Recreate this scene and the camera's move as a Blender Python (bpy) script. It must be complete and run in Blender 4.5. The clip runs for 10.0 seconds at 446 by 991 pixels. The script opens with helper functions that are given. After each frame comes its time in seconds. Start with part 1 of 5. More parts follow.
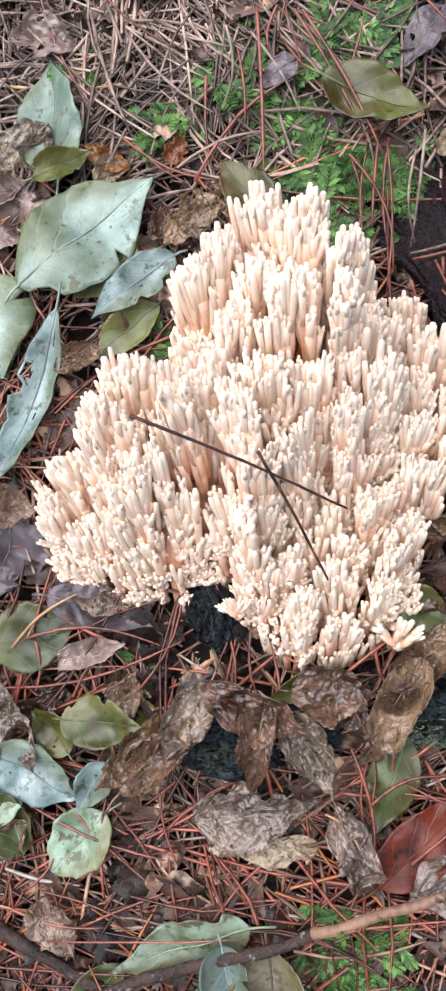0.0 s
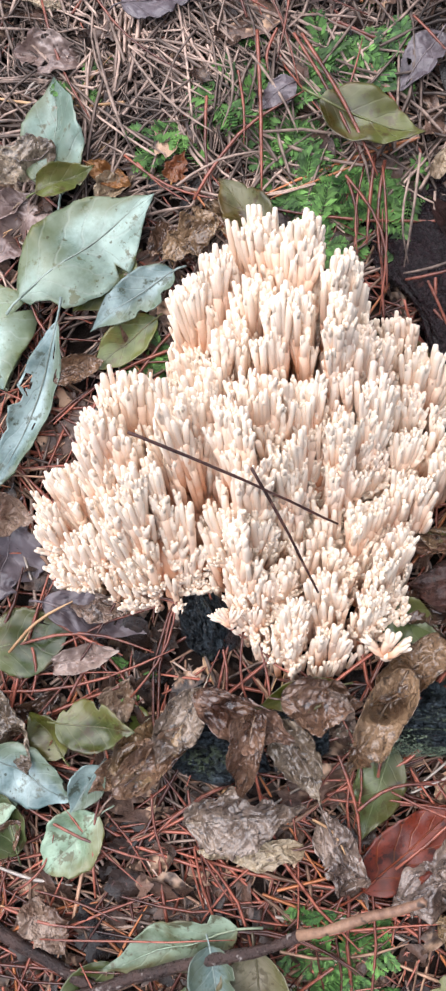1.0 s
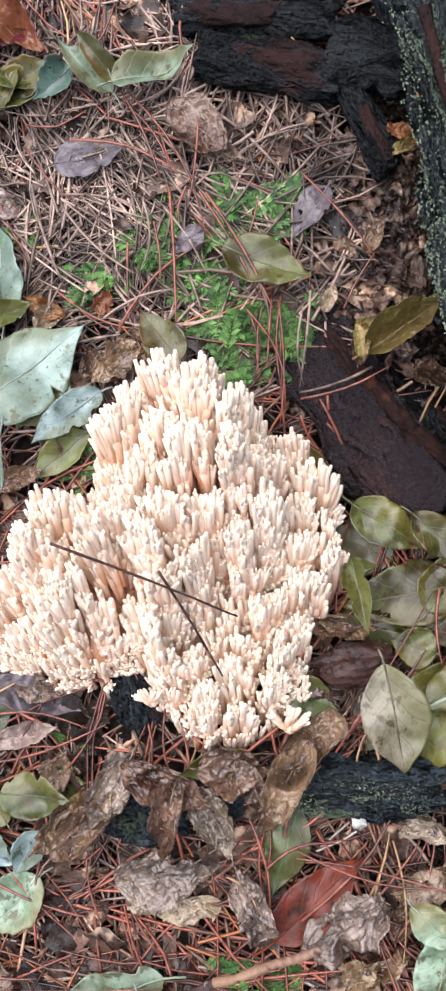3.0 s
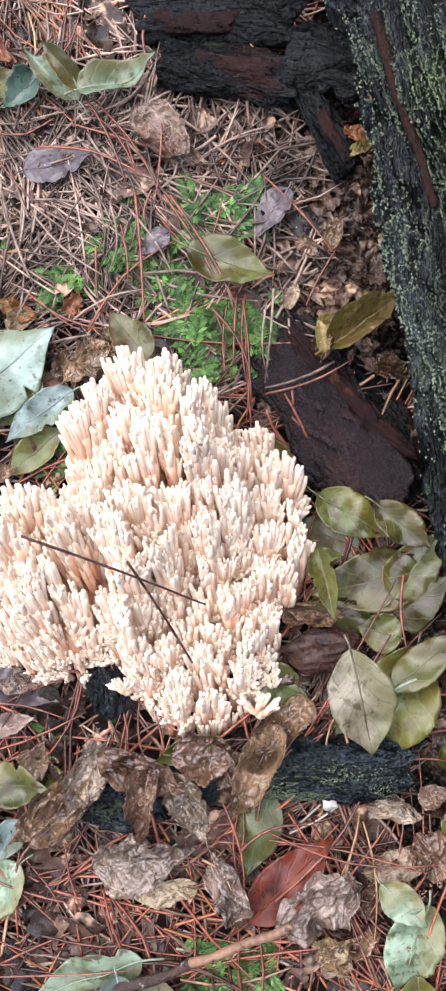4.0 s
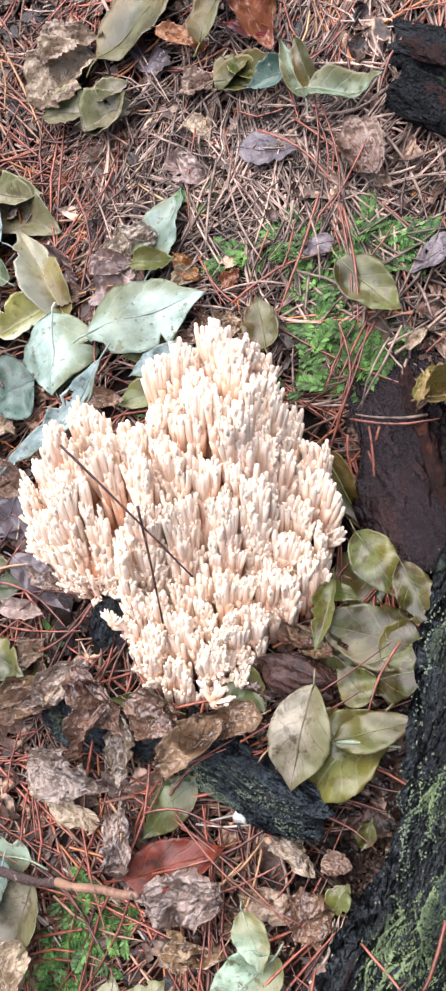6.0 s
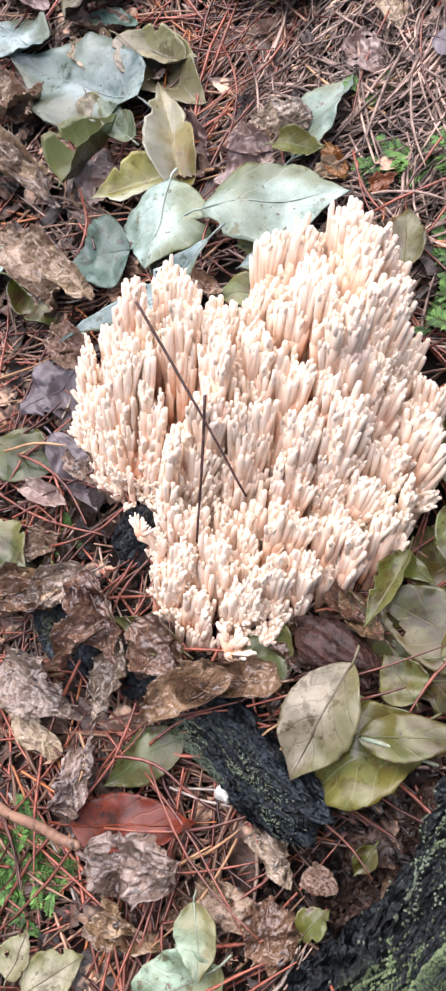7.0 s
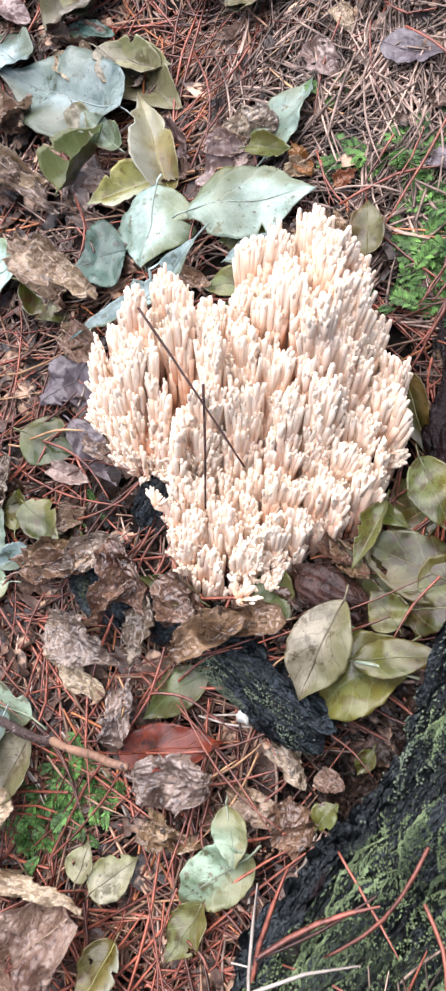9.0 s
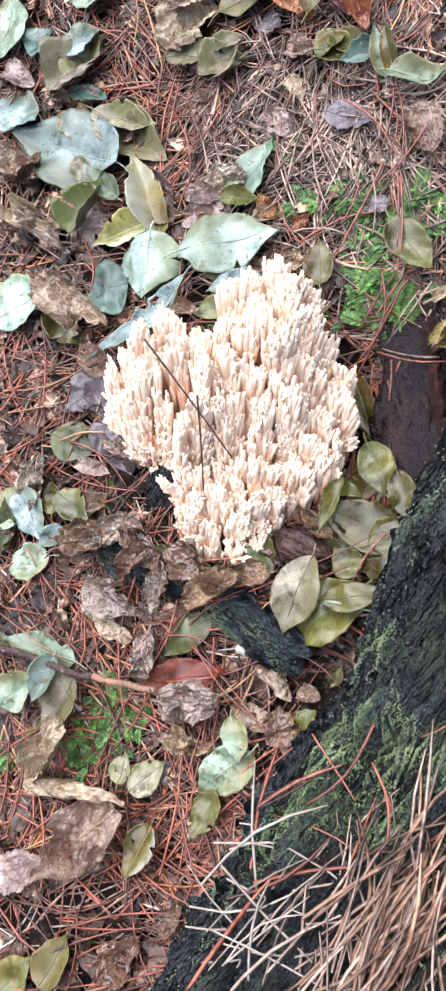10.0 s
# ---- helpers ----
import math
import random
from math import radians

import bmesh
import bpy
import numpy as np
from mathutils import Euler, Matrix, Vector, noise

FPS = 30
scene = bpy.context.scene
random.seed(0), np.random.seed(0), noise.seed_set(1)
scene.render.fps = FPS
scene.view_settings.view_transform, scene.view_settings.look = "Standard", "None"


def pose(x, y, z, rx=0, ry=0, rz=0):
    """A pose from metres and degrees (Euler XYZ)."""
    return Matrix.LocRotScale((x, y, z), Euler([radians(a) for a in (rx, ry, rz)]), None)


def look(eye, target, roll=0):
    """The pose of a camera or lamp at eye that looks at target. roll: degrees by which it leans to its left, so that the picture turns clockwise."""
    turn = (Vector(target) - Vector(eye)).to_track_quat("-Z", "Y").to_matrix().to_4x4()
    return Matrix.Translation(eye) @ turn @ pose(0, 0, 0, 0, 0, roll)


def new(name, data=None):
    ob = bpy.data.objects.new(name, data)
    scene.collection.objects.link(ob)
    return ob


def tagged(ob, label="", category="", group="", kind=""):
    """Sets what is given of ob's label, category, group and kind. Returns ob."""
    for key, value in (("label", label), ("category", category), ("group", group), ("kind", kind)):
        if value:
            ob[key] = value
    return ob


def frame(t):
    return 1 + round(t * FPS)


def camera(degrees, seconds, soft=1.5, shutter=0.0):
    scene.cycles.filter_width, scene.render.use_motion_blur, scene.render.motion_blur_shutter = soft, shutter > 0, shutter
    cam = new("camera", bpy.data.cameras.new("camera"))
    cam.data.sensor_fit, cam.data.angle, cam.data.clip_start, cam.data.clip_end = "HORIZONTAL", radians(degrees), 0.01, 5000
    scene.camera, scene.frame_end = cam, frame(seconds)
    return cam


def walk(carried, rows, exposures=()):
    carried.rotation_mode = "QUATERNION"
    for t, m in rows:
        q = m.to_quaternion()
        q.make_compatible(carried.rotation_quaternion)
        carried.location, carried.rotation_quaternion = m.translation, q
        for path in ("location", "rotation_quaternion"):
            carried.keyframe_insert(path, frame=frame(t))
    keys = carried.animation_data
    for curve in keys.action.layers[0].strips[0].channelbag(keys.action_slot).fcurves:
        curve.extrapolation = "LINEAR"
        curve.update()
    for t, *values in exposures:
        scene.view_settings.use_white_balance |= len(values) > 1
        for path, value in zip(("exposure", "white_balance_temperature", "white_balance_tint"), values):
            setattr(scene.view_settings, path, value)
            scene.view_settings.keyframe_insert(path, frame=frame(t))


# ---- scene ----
cam = camera(27.0, 10.0, soft=2.6, shutter=0.18)
ROWS = [
    (0, 0.0660, -0.1790, 0.4373, 21.74, 8.35, 5.48),
    (0.5, 0.0684, -0.1751, 0.4462, 21.25, 7.80, 5.70),
    (1, 0.0677, -0.1745, 0.4506, 21.47, 7.75, 6.13),
    (1.5, 0.0805, -0.1720, 0.4530, 21.95, 7.44, 6.08),
    (2, 0.0865, -0.1690, 0.4610, 21.71, 7.49, 6.24),
    (2.3, 0.0889, -0.1720, 0.4635, 22.19, 7.31, 6.08),
    (2.5, 0.0979, -0.1662, 0.4860, 23.15, 7.67, 5.91),
    (2.7, 0.1094, -0.1620, 0.5097, 24.41, 7.91, 5.63),
    (3, 0.1199, -0.1698, 0.5160, 24.26, 7.88, 5.22),
    (3.2, 0.1269, -0.1770, 0.5192, 24.29, 7.91, 4.79),
    (4.3, 0.1383, -0.1831, 0.5251, 24.65, 7.99, 4.13),
    (4.4, 0.1397, -0.1836, 0.5240, 24.92, 8.31, 4.75),
    (4.5, 0.1457, -0.1829, 0.5233, 25.73, 9.60, 7.41),
    (4.8, 0.1918, -0.1678, 0.5483, 26.78, 11.51, 13.96),
    (5, 0.2227, -0.1575, 0.5472, 27.94, 11.51, 19.60),
    (5.2, 0.2343, -0.1549, 0.5391, 28.80, 11.51, 24.52),
    (6.3, 0.2943, -0.1541, 0.4961, 32.21, 13.43, 36.92),
    (6.5, 0.2911, -0.1646, 0.4858, 32.97, 12.42, 39.58),
    (6.7, 0.2863, -0.1627, 0.4484, 33.85, 10.72, 44.70),
    (7, 0.2639, -0.1581, 0.4054, 34.50, 8.51, 50.13),
    (7.2, 0.2594, -0.1457, 0.3859, 34.53, 8.53, 51.02),
    (7.5, 0.2676, -0.1295, 0.3744, 34.16, 9.51, 50.11),
    (8, 0.2614, -0.1246, 0.3816, 33.16, 10.48, 48.72),
    (8.3, 0.2572, -0.1404, 0.3934, 32.41, 10.35, 48.48),
    (8.5, 0.2631, -0.1485, 0.4061, 31.81, 10.59, 48.05),
    (8.7, 0.2728, -0.1568, 0.4291, 31.25, 10.94, 47.59),
    (9, 0.2974, -0.1714, 0.4752, 30.84, 11.03, 46.55),
    (9.3, 0.3099, -0.1839, 0.5128, 29.76, 11.42, 45.54),
    (9.5, 0.3237, -0.1918, 0.5421, 29.65, 11.61, 44.54),
    (10, 0.3692, -0.2016, 0.6089, 28.69, 12.21, 43.89),
]
walk(cam, [(t, pose(*p)) for t, *p in ROWS], exposures=((0.0, 1.42, 6120, 10), (3.0, 1.57, 6150, 11), (5.0, 1.78, 6200, 13), (6.4, 1.9, 6330, 15), (7.0, 1.76, 6380, 17), (8.2, 1.76, 6380, 16), (10.0, 1.98, 6050, 11)))
# world, sun
world = bpy.data.worlds.new("sky")
scene.world = world
world.use_nodes = True
wn = world.node_tree
bg = wn.nodes["Background"]
sky = wn.nodes.new("ShaderNodeTexSky")
sky.sky_type = "NISHITA"
sky.sun_disc = False
sky.sun_elevation = radians(75)
sky.sun_rotation = radians(256)
sky.air_density = 1.0
sky.dust_density = 4.0
sky.ozone_density = 1.0
wn.links.new(sky.outputs[0], bg.inputs[0])
bg.inputs[1].default_value = 0.05
sun = new("sun", bpy.data.lights.new("sun", "SUN"))
sun.data.energy = 2.1
sun.data.angle = radians(96)
sun.data.color = (1.0, 0.975, 1.0)
sun.matrix_world = look((-0.62, -0.15, 2.3), (0, 0, 0))

# ---------------------------------------------------------------- materials


def nodes_of(name):
    m = bpy.data.materials.new(name)
    m.use_nodes = True
    return m, m.node_tree.nodes, m.node_tree.links, m.node_tree.nodes["Principled BSDF"]


def ramp_mix(n, l, fac, a, b):
    mx = n.new("ShaderNodeMix")
    mx.data_type = "RGBA"
    l.new(fac, mx.inputs[0])
    for sock, c in ((mx.inputs[6], a), (mx.inputs[7], b)):
        if isinstance(c, tuple):
            sock.default_value = (*c, 1)
        else:
            l.new(c, sock)
    return mx.outputs[2]


def noise_at(n, l, co, scale, detail=4.0, rough=0.6):
    t = n.new("ShaderNodeTexNoise")
    t.inputs["Scale"].default_value = scale
    t.inputs["Detail"].default_value = detail
    t.inputs["Roughness"].default_value = rough
    l.new(co, t.inputs["Vector"])
    return t.outputs["Fac"]


def remap(n, l, sock, a, b, c=0.0, d=1.0):
    r = n.new("ShaderNodeMapRange")
    r.interpolation_type = "SMOOTHSTEP"
    for i, x in enumerate((a, b, c, d)):
        r.inputs[1 + i].default_value = x
    l.new(sock, r.inputs[0])
    return r.outputs[0]


def calc(n, l, op, a, b=0.0):
    m = n.new("ShaderNodeMath")
    m.operation = op
    for sock, v in ((m.inputs[0], a), (m.inputs[1], b)):
        if isinstance(v, (int, float)):
            sock.default_value = v
        else:
            l.new(v, sock)
    return m.outputs[0]


def bump_to(n, l, bsdf, height, strength, distance):
    b = n.new("ShaderNodeBump")
    b.inputs["Strength"].default_value = strength
    b.inputs["Distance"].default_value = distance
    l.new(height, b.inputs["Height"])
    l.new(b.outputs[0], bsdf.inputs["Normal"])


def shifted(n, l):
    """Object coordinates, shifted by each object's own random number."""
    co = n.new("ShaderNodeTexCoord")
    info = n.new("ShaderNodeObjectInfo")
    add = n.new("ShaderNodeVectorMath")
    add.operation = "ADD"
    l.new(co.outputs["Object"], add.inputs[0])
    l.new(calc(n, l, "MULTIPLY", info.outputs["Random"], 7.0), add.inputs[1])
    return add.outputs[0], info.outputs["Random"]


def surface(name, dark, light, rough=0.6, scale=60.0, bump=0.4, depth=0.002, third=None, third_at=(0.55, 0.7), coat=0.0, per_island=0.0, shine=0.35, grain=None):
    """A natural surface of two or three colours, mottled at two scales and with fine relief."""
    m, n, l, s = nodes_of(name)
    co, rnd = shifted(n, l)
    if grain:
        st = n.new("ShaderNodeMapping")
        st.inputs["Scale"].default_value = grain
        l.new(co, st.inputs["Vector"])
        co = st.outputs[0]
    s.inputs["Specular IOR Level"].default_value = shine
    big = noise_at(n, l, co, scale * 0.35, 5)
    fine = noise_at(n, l, co, scale * 2.6, 5, 0.7)
    c = ramp_mix(n, l, remap(n, l, calc(n, l, "ADD", calc(n, l, "MULTIPLY", big, 0.6), calc(n, l, "MULTIPLY", fine, 0.4)), 0.36, 0.64), dark, light)
    if third:
        c = ramp_mix(n, l, remap(n, l, noise_at(n, l, co, scale * 0.8, 3), *third_at), c, third)
    if per_island:
        g = n.new("ShaderNodeNewGeometry")
        hsv = n.new("ShaderNodeHueSaturation")
        l.new(c, hsv.inputs["Color"])
        l.new(remap(n, l, g.outputs["Random Per Island"], 0, 1, 1 - per_island, 1 + per_island), hsv.inputs["Value"])
        c = hsv.outputs[0]
    l.new(c, s.inputs["Base Color"])
    l.new(remap(n, l, fine, 0.3, 0.7, max(rough - 0.15, 0.05), min(rough + 0.15, 1)), s.inputs["Roughness"])
    s.inputs["Coat Weight"].default_value = coat
    s.inputs["Coat Roughness"].default_value = 0.15
    bump_to(n, l, s, fine, bump, depth)
    return m


def leaf_surface(name, a, b, spot, spots=0.62, rough=0.38, vein=(0.5, 0.5, 0.3), vein_mix=0.4, coat=0.3, gloss=0.3, patch=None, quilt=0.1, crinkle=0.0):
    """A wet leaf: two mottled colours, decay spots, a midrib and side veins that stand in relief."""
    m, n, l, s = nodes_of(name)
    co, rnd = shifted(n, l)
    uvn = n.new("ShaderNodeUVMap")
    uvn.uv_map = "leaf"
    sep = n.new("ShaderNodeSeparateXYZ")
    l.new(uvn.outputs[0], sep.inputs[0])
    big_first = noise_at(n, l, co, 40, 2)
    along, across = sep.outputs[0], calc(n, l, "ABSOLUTE", sep.outputs[1])
    fr = calc(n, l, "FRACT", calc(n, l, "SUBTRACT", calc(n, l, "MULTIPLY", calc(n, l, "ADD", along, calc(n, l, "MULTIPLY", big_first, 0.25)), 6.0), calc(n, l, "MULTIPLY", across, 1.7)))
    side = remap(n, l, calc(n, l, "ABSOLUTE", calc(n, l, "SUBTRACT", fr, 0.5)), 0.0, 0.09, 1.0, 0.0)
    mid = remap(n, l, across, 0.0, 0.05, 1.0, 0.0)
    veins = calc(n, l, "MAXIMUM", calc(n, l, "MULTIPLY", side, 0.55), mid)
    a, b, spot, vein = (tuple(0.48 * x for x in c) for c in (a, b, spot, vein))
    big = noise_at(n, l, co, 32, 5, 0.65)
    fine = noise_at(n, l, co, 320, 4, 0.7)
    c = ramp_mix(n, l, remap(n, l, big, 0.36, 0.62), tuple(0.7 * x for x in a), b)
    c = ramp_mix(n, l, remap(n, l, noise_at(n, l, co, 24, 6, 0.7), spots - 0.02, spots + 0.14, 0.0, 0.6), c, spot)
    c = ramp_mix(n, l, remap(n, l, noise_at(n, l, co, 130, 6, 0.65), spots, spots + 0.08, 0.0, 0.8), c, tuple(0.5 * x for x in spot))
    if patch:
        c = ramp_mix(n, l, remap(n, l, noise_at(n, l, co, 14, 3, 0.5), 0.5, 0.68, 0.0, 0.4), c, tuple(0.55 * x for x in patch))
        c = ramp_mix(n, l, remap(n, l, noise_at(n, l, co, 40, 4, 0.6), 0.54, 0.7, 0.0, 0.35), c, tuple(0.8 * x for x in b))
        half = calc(n, l, "ADD", sep.outputs[1], calc(n, l, "MULTIPLY", calc(n, l, "SUBTRACT", noise_at(n, l, co, 26, 5, 0.6), 0.5), 2.2))
        c = ramp_mix(n, l, remap(n, l, half, 0.1, 0.8, 0.0, 0.7), c, tuple(0.42 * x for x in patch))
    # brown, thinned margin
    rim = calc(n, l, "ADD", across, calc(n, l, "MULTIPLY", calc(n, l, "SUBTRACT", noise_at(n, l, co, 60, 4, 0.6), 0.5), 0.9))
    c = ramp_mix(n, l, remap(n, l, rim, 0.92, 1.15, 0.0, 0.7), c, spot)
    c = ramp_mix(n, l, calc(n, l, "MULTIPLY", veins, vein_mix), c, vein)
    c = ramp_mix(n, l, remap(n, l, fine, 0.55, 0.8, 0.0, 0.35), c, spot)
    c = ramp_mix(n, l, remap(n, l, noise_at(n, l, co, 240, 2, 0.5), 0.68, 0.74, 0.0, 0.8), c, tuple(0.35 * x for x in spot))
    hsv = n.new("ShaderNodeHueSaturation")
    l.new(c, hsv.inputs["Color"])
    l.new(remap(n, l, rnd, 0, 1, 0.8, 1.2), hsv.inputs["Value"])
    hsv.inputs["Saturation"].default_value = 1.12
    l.new(remap(n, l, rnd, 0, 1, 0.485, 0.515), hsv.inputs["Hue"])
    l.new(hsv.outputs[0], s.inputs["Base Color"])
    l.new(remap(n, l, noise_at(n, l, co, 70, 4, 0.6), 0.35, 0.65, rough - 0.18, rough + 0.22), s.inputs["Roughness"])
    s.inputs["Coat Weight"].default_value = coat
    s.inputs["Coat Roughness"].default_value = gloss
    s.inputs["Coat IOR"].default_value = 1.6
    s.inputs["Specular IOR Level"].default_value = 0.3
    h = calc(n, l, "ADD", calc(n, l, "MULTIPLY", veins, -0.12), calc(n, l, "MULTIPLY", noise_at(n, l, co, 90, 2), quilt))
    if crinkle:
        crease = remap(n, l, calc(n, l, "ABSOLUTE", calc(n, l, "SUBTRACT", noise_at(n, l, co, 120, 3, 0.6), 0.5)), 0.0, 0.13)
        h = calc(n, l, "ADD", h, calc(n, l, "MULTIPLY", crease, crinkle))
        h = calc(n, l, "ADD", h, calc(n, l, "MULTIPLY", noise_at(n, l, co, 420, 4, 0.7), 0.6 * crinkle))
    bump_to(n, l, s, h, 0.9, 0.002)
    return m


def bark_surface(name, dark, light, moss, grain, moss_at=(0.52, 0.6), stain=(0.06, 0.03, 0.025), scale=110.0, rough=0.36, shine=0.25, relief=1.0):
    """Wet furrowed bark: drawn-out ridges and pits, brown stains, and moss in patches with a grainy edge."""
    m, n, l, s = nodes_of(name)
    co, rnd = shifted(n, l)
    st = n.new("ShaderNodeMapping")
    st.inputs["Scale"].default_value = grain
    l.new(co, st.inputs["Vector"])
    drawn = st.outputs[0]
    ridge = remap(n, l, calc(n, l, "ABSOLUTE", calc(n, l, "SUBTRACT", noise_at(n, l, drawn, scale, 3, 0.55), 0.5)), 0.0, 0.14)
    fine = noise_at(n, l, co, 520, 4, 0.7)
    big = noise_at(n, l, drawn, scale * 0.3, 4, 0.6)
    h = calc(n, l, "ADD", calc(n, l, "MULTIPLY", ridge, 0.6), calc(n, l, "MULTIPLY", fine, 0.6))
    # Bark's own mottle plus painted crevice shade: the bump's pits darker, its tops lighter.
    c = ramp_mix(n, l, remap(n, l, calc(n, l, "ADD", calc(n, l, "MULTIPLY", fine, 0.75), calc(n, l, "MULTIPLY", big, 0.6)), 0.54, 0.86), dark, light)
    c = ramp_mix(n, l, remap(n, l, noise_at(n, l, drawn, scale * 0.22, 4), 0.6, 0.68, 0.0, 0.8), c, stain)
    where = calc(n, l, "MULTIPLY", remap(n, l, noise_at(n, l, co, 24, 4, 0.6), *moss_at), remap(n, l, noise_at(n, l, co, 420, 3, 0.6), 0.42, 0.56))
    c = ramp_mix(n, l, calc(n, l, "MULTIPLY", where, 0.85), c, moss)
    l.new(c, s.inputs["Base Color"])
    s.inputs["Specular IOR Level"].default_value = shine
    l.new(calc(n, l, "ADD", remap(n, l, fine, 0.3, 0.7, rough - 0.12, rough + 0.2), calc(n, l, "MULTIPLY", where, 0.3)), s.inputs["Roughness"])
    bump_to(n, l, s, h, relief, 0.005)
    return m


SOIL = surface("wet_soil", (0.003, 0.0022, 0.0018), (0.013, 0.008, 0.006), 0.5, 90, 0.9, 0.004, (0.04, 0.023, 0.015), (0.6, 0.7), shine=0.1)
NEEDLE = {
    "rust": surface("rust_needle", (0.045, 0.014, 0.01), (0.3, 0.092, 0.055), 0.34, 60, 0.2, 0.0004, coat=0.45, per_island=0.65),
    "grey": surface("old_needle", (0.035, 0.023, 0.018), (0.42, 0.3, 0.235), 0.5, 60, 0.2, 0.0004, per_island=0.6),
    "orange": surface("orange_needle", (0.22, 0.07, 0.022), (0.46, 0.17, 0.065), 0.4, 60, 0.2, 0.0004, coat=0.3, per_island=0.3),
    "brown": surface("brown_needle", (0.06, 0.03, 0.019), (0.4, 0.24, 0.155), 0.5, 60, 0.2, 0.0004, per_island=0.5),
    "tan": surface("straw_needle", (0.26, 0.14, 0.065), (0.48, 0.3, 0.16), 0.5, 60, 0.2, 0.0004, per_island=0.2),
    "pale": surface("bleached_needle", (0.24, 0.19, 0.15), (0.5, 0.44, 0.38), 0.6, 60, 0.2, 0.0004, per_island=0.2),
}
# The blue-grey light tone also paints the wet root's sheen into its colour.
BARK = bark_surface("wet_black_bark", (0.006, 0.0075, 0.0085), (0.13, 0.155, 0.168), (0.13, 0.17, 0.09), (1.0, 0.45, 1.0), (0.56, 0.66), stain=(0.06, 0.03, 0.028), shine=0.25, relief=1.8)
CHUNK = bark_surface("black_rotten_bark", (0.004, 0.004, 0.0045), (0.05, 0.054, 0.057), (0.05, 0.09, 0.03), (0.35, 1.0, 1.0), (0.62, 0.7), stain=(0.045, 0.017, 0.013), shine=0.12, relief=1.5)
SLAB = bark_surface("wet_inner_bark", (0.006, 0.003, 0.0035), (0.026, 0.013, 0.0155), (0.06, 0.02, 0.014), (0.35, 1.0, 1.0), (0.66, 0.74), (0.03, 0.011, 0.01), 40.0, 0.2, 0.32, 0.7)
RUST = surface("red_rotten_wood", (0.006, 0.0028, 0.0025), (0.03, 0.0105, 0.008), 0.4, 90, 1.0, 0.004, (0.075, 0.026, 0.015), (0.6, 0.7), shine=0.2)
ROLLED = surface("rolled_leaf_skin", (0.012, 0.005, 0.004), (0.08, 0.033, 0.023), 0.3, 80, 1.0, 0.004, coat=0.25)
TWIG = surface("wet_twig_bark", (0.016, 0.01, 0.009), (0.075, 0.045, 0.036), 0.35, 160, 0.9, 0.002, (0.3, 0.26, 0.23), (0.6, 0.68))
BARED = surface("bared_twig_wood", (0.12, 0.06, 0.04), (0.32, 0.19, 0.12), 0.45, 90, 0.6, 0.001, (0.05, 0.03, 0.02), (0.6, 0.66))
DARK_TWIG = surface("wet_red_twig", (0.02, 0.008, 0.007), (0.075, 0.03, 0.022), 0.4, 160, 0.6, 0.001, (0.14, 0.07, 0.05), (0.62, 0.7))
CHAR = bark_surface("blue_black_chunk", (0.0035, 0.0045, 0.0055), (0.09, 0.118, 0.138), (0.1, 0.13, 0.07), (0.6, 1.0, 1.0), (0.58, 0.68), shine=0.3, relief=1.6)
LICHEN = surface("pale_moss_crust", (0.05, 0.075, 0.035), (0.3, 0.39, 0.19), 0.8, 220, 1.0, 0.002)
CRUST = surface("grey_green_crust", (0.06, 0.085, 0.055), (0.27, 0.33, 0.22), 0.8, 220, 1.0, 0.002)
MOSS = surface("bright_moss", (0.016, 0.05, 0.01), (0.11, 0.22, 0.05), 0.6, 200, 0.3, 0.0006, per_island=0.55)
FLAKE = surface("litter_flake", (0.007, 0.0045, 0.0035), (0.1, 0.058, 0.041), 0.3, 60, 0.9, 0.002, (0.38, 0.25, 0.165), (0.54, 0.66), coat=0.25, per_island=0.8, shine=0.2)
CRUMB = surface("soil_crumb", (0.005, 0.0032, 0.0025), (0.05, 0.031, 0.022), 0.5, 140, 0.6, 0.001, shine=0.2, per_island=0.7)
PALE_LUMP = surface("white_lump", (0.3, 0.3, 0.26), (0.6, 0.6, 0.54), 0.8, 300, 0.6, 0.001)
AMBER = surface("amber_crumb", (0.06, 0.03, 0.012), (0.3, 0.17, 0.075), 0.5, 140, 0.6, 0.001, per_island=0.5)

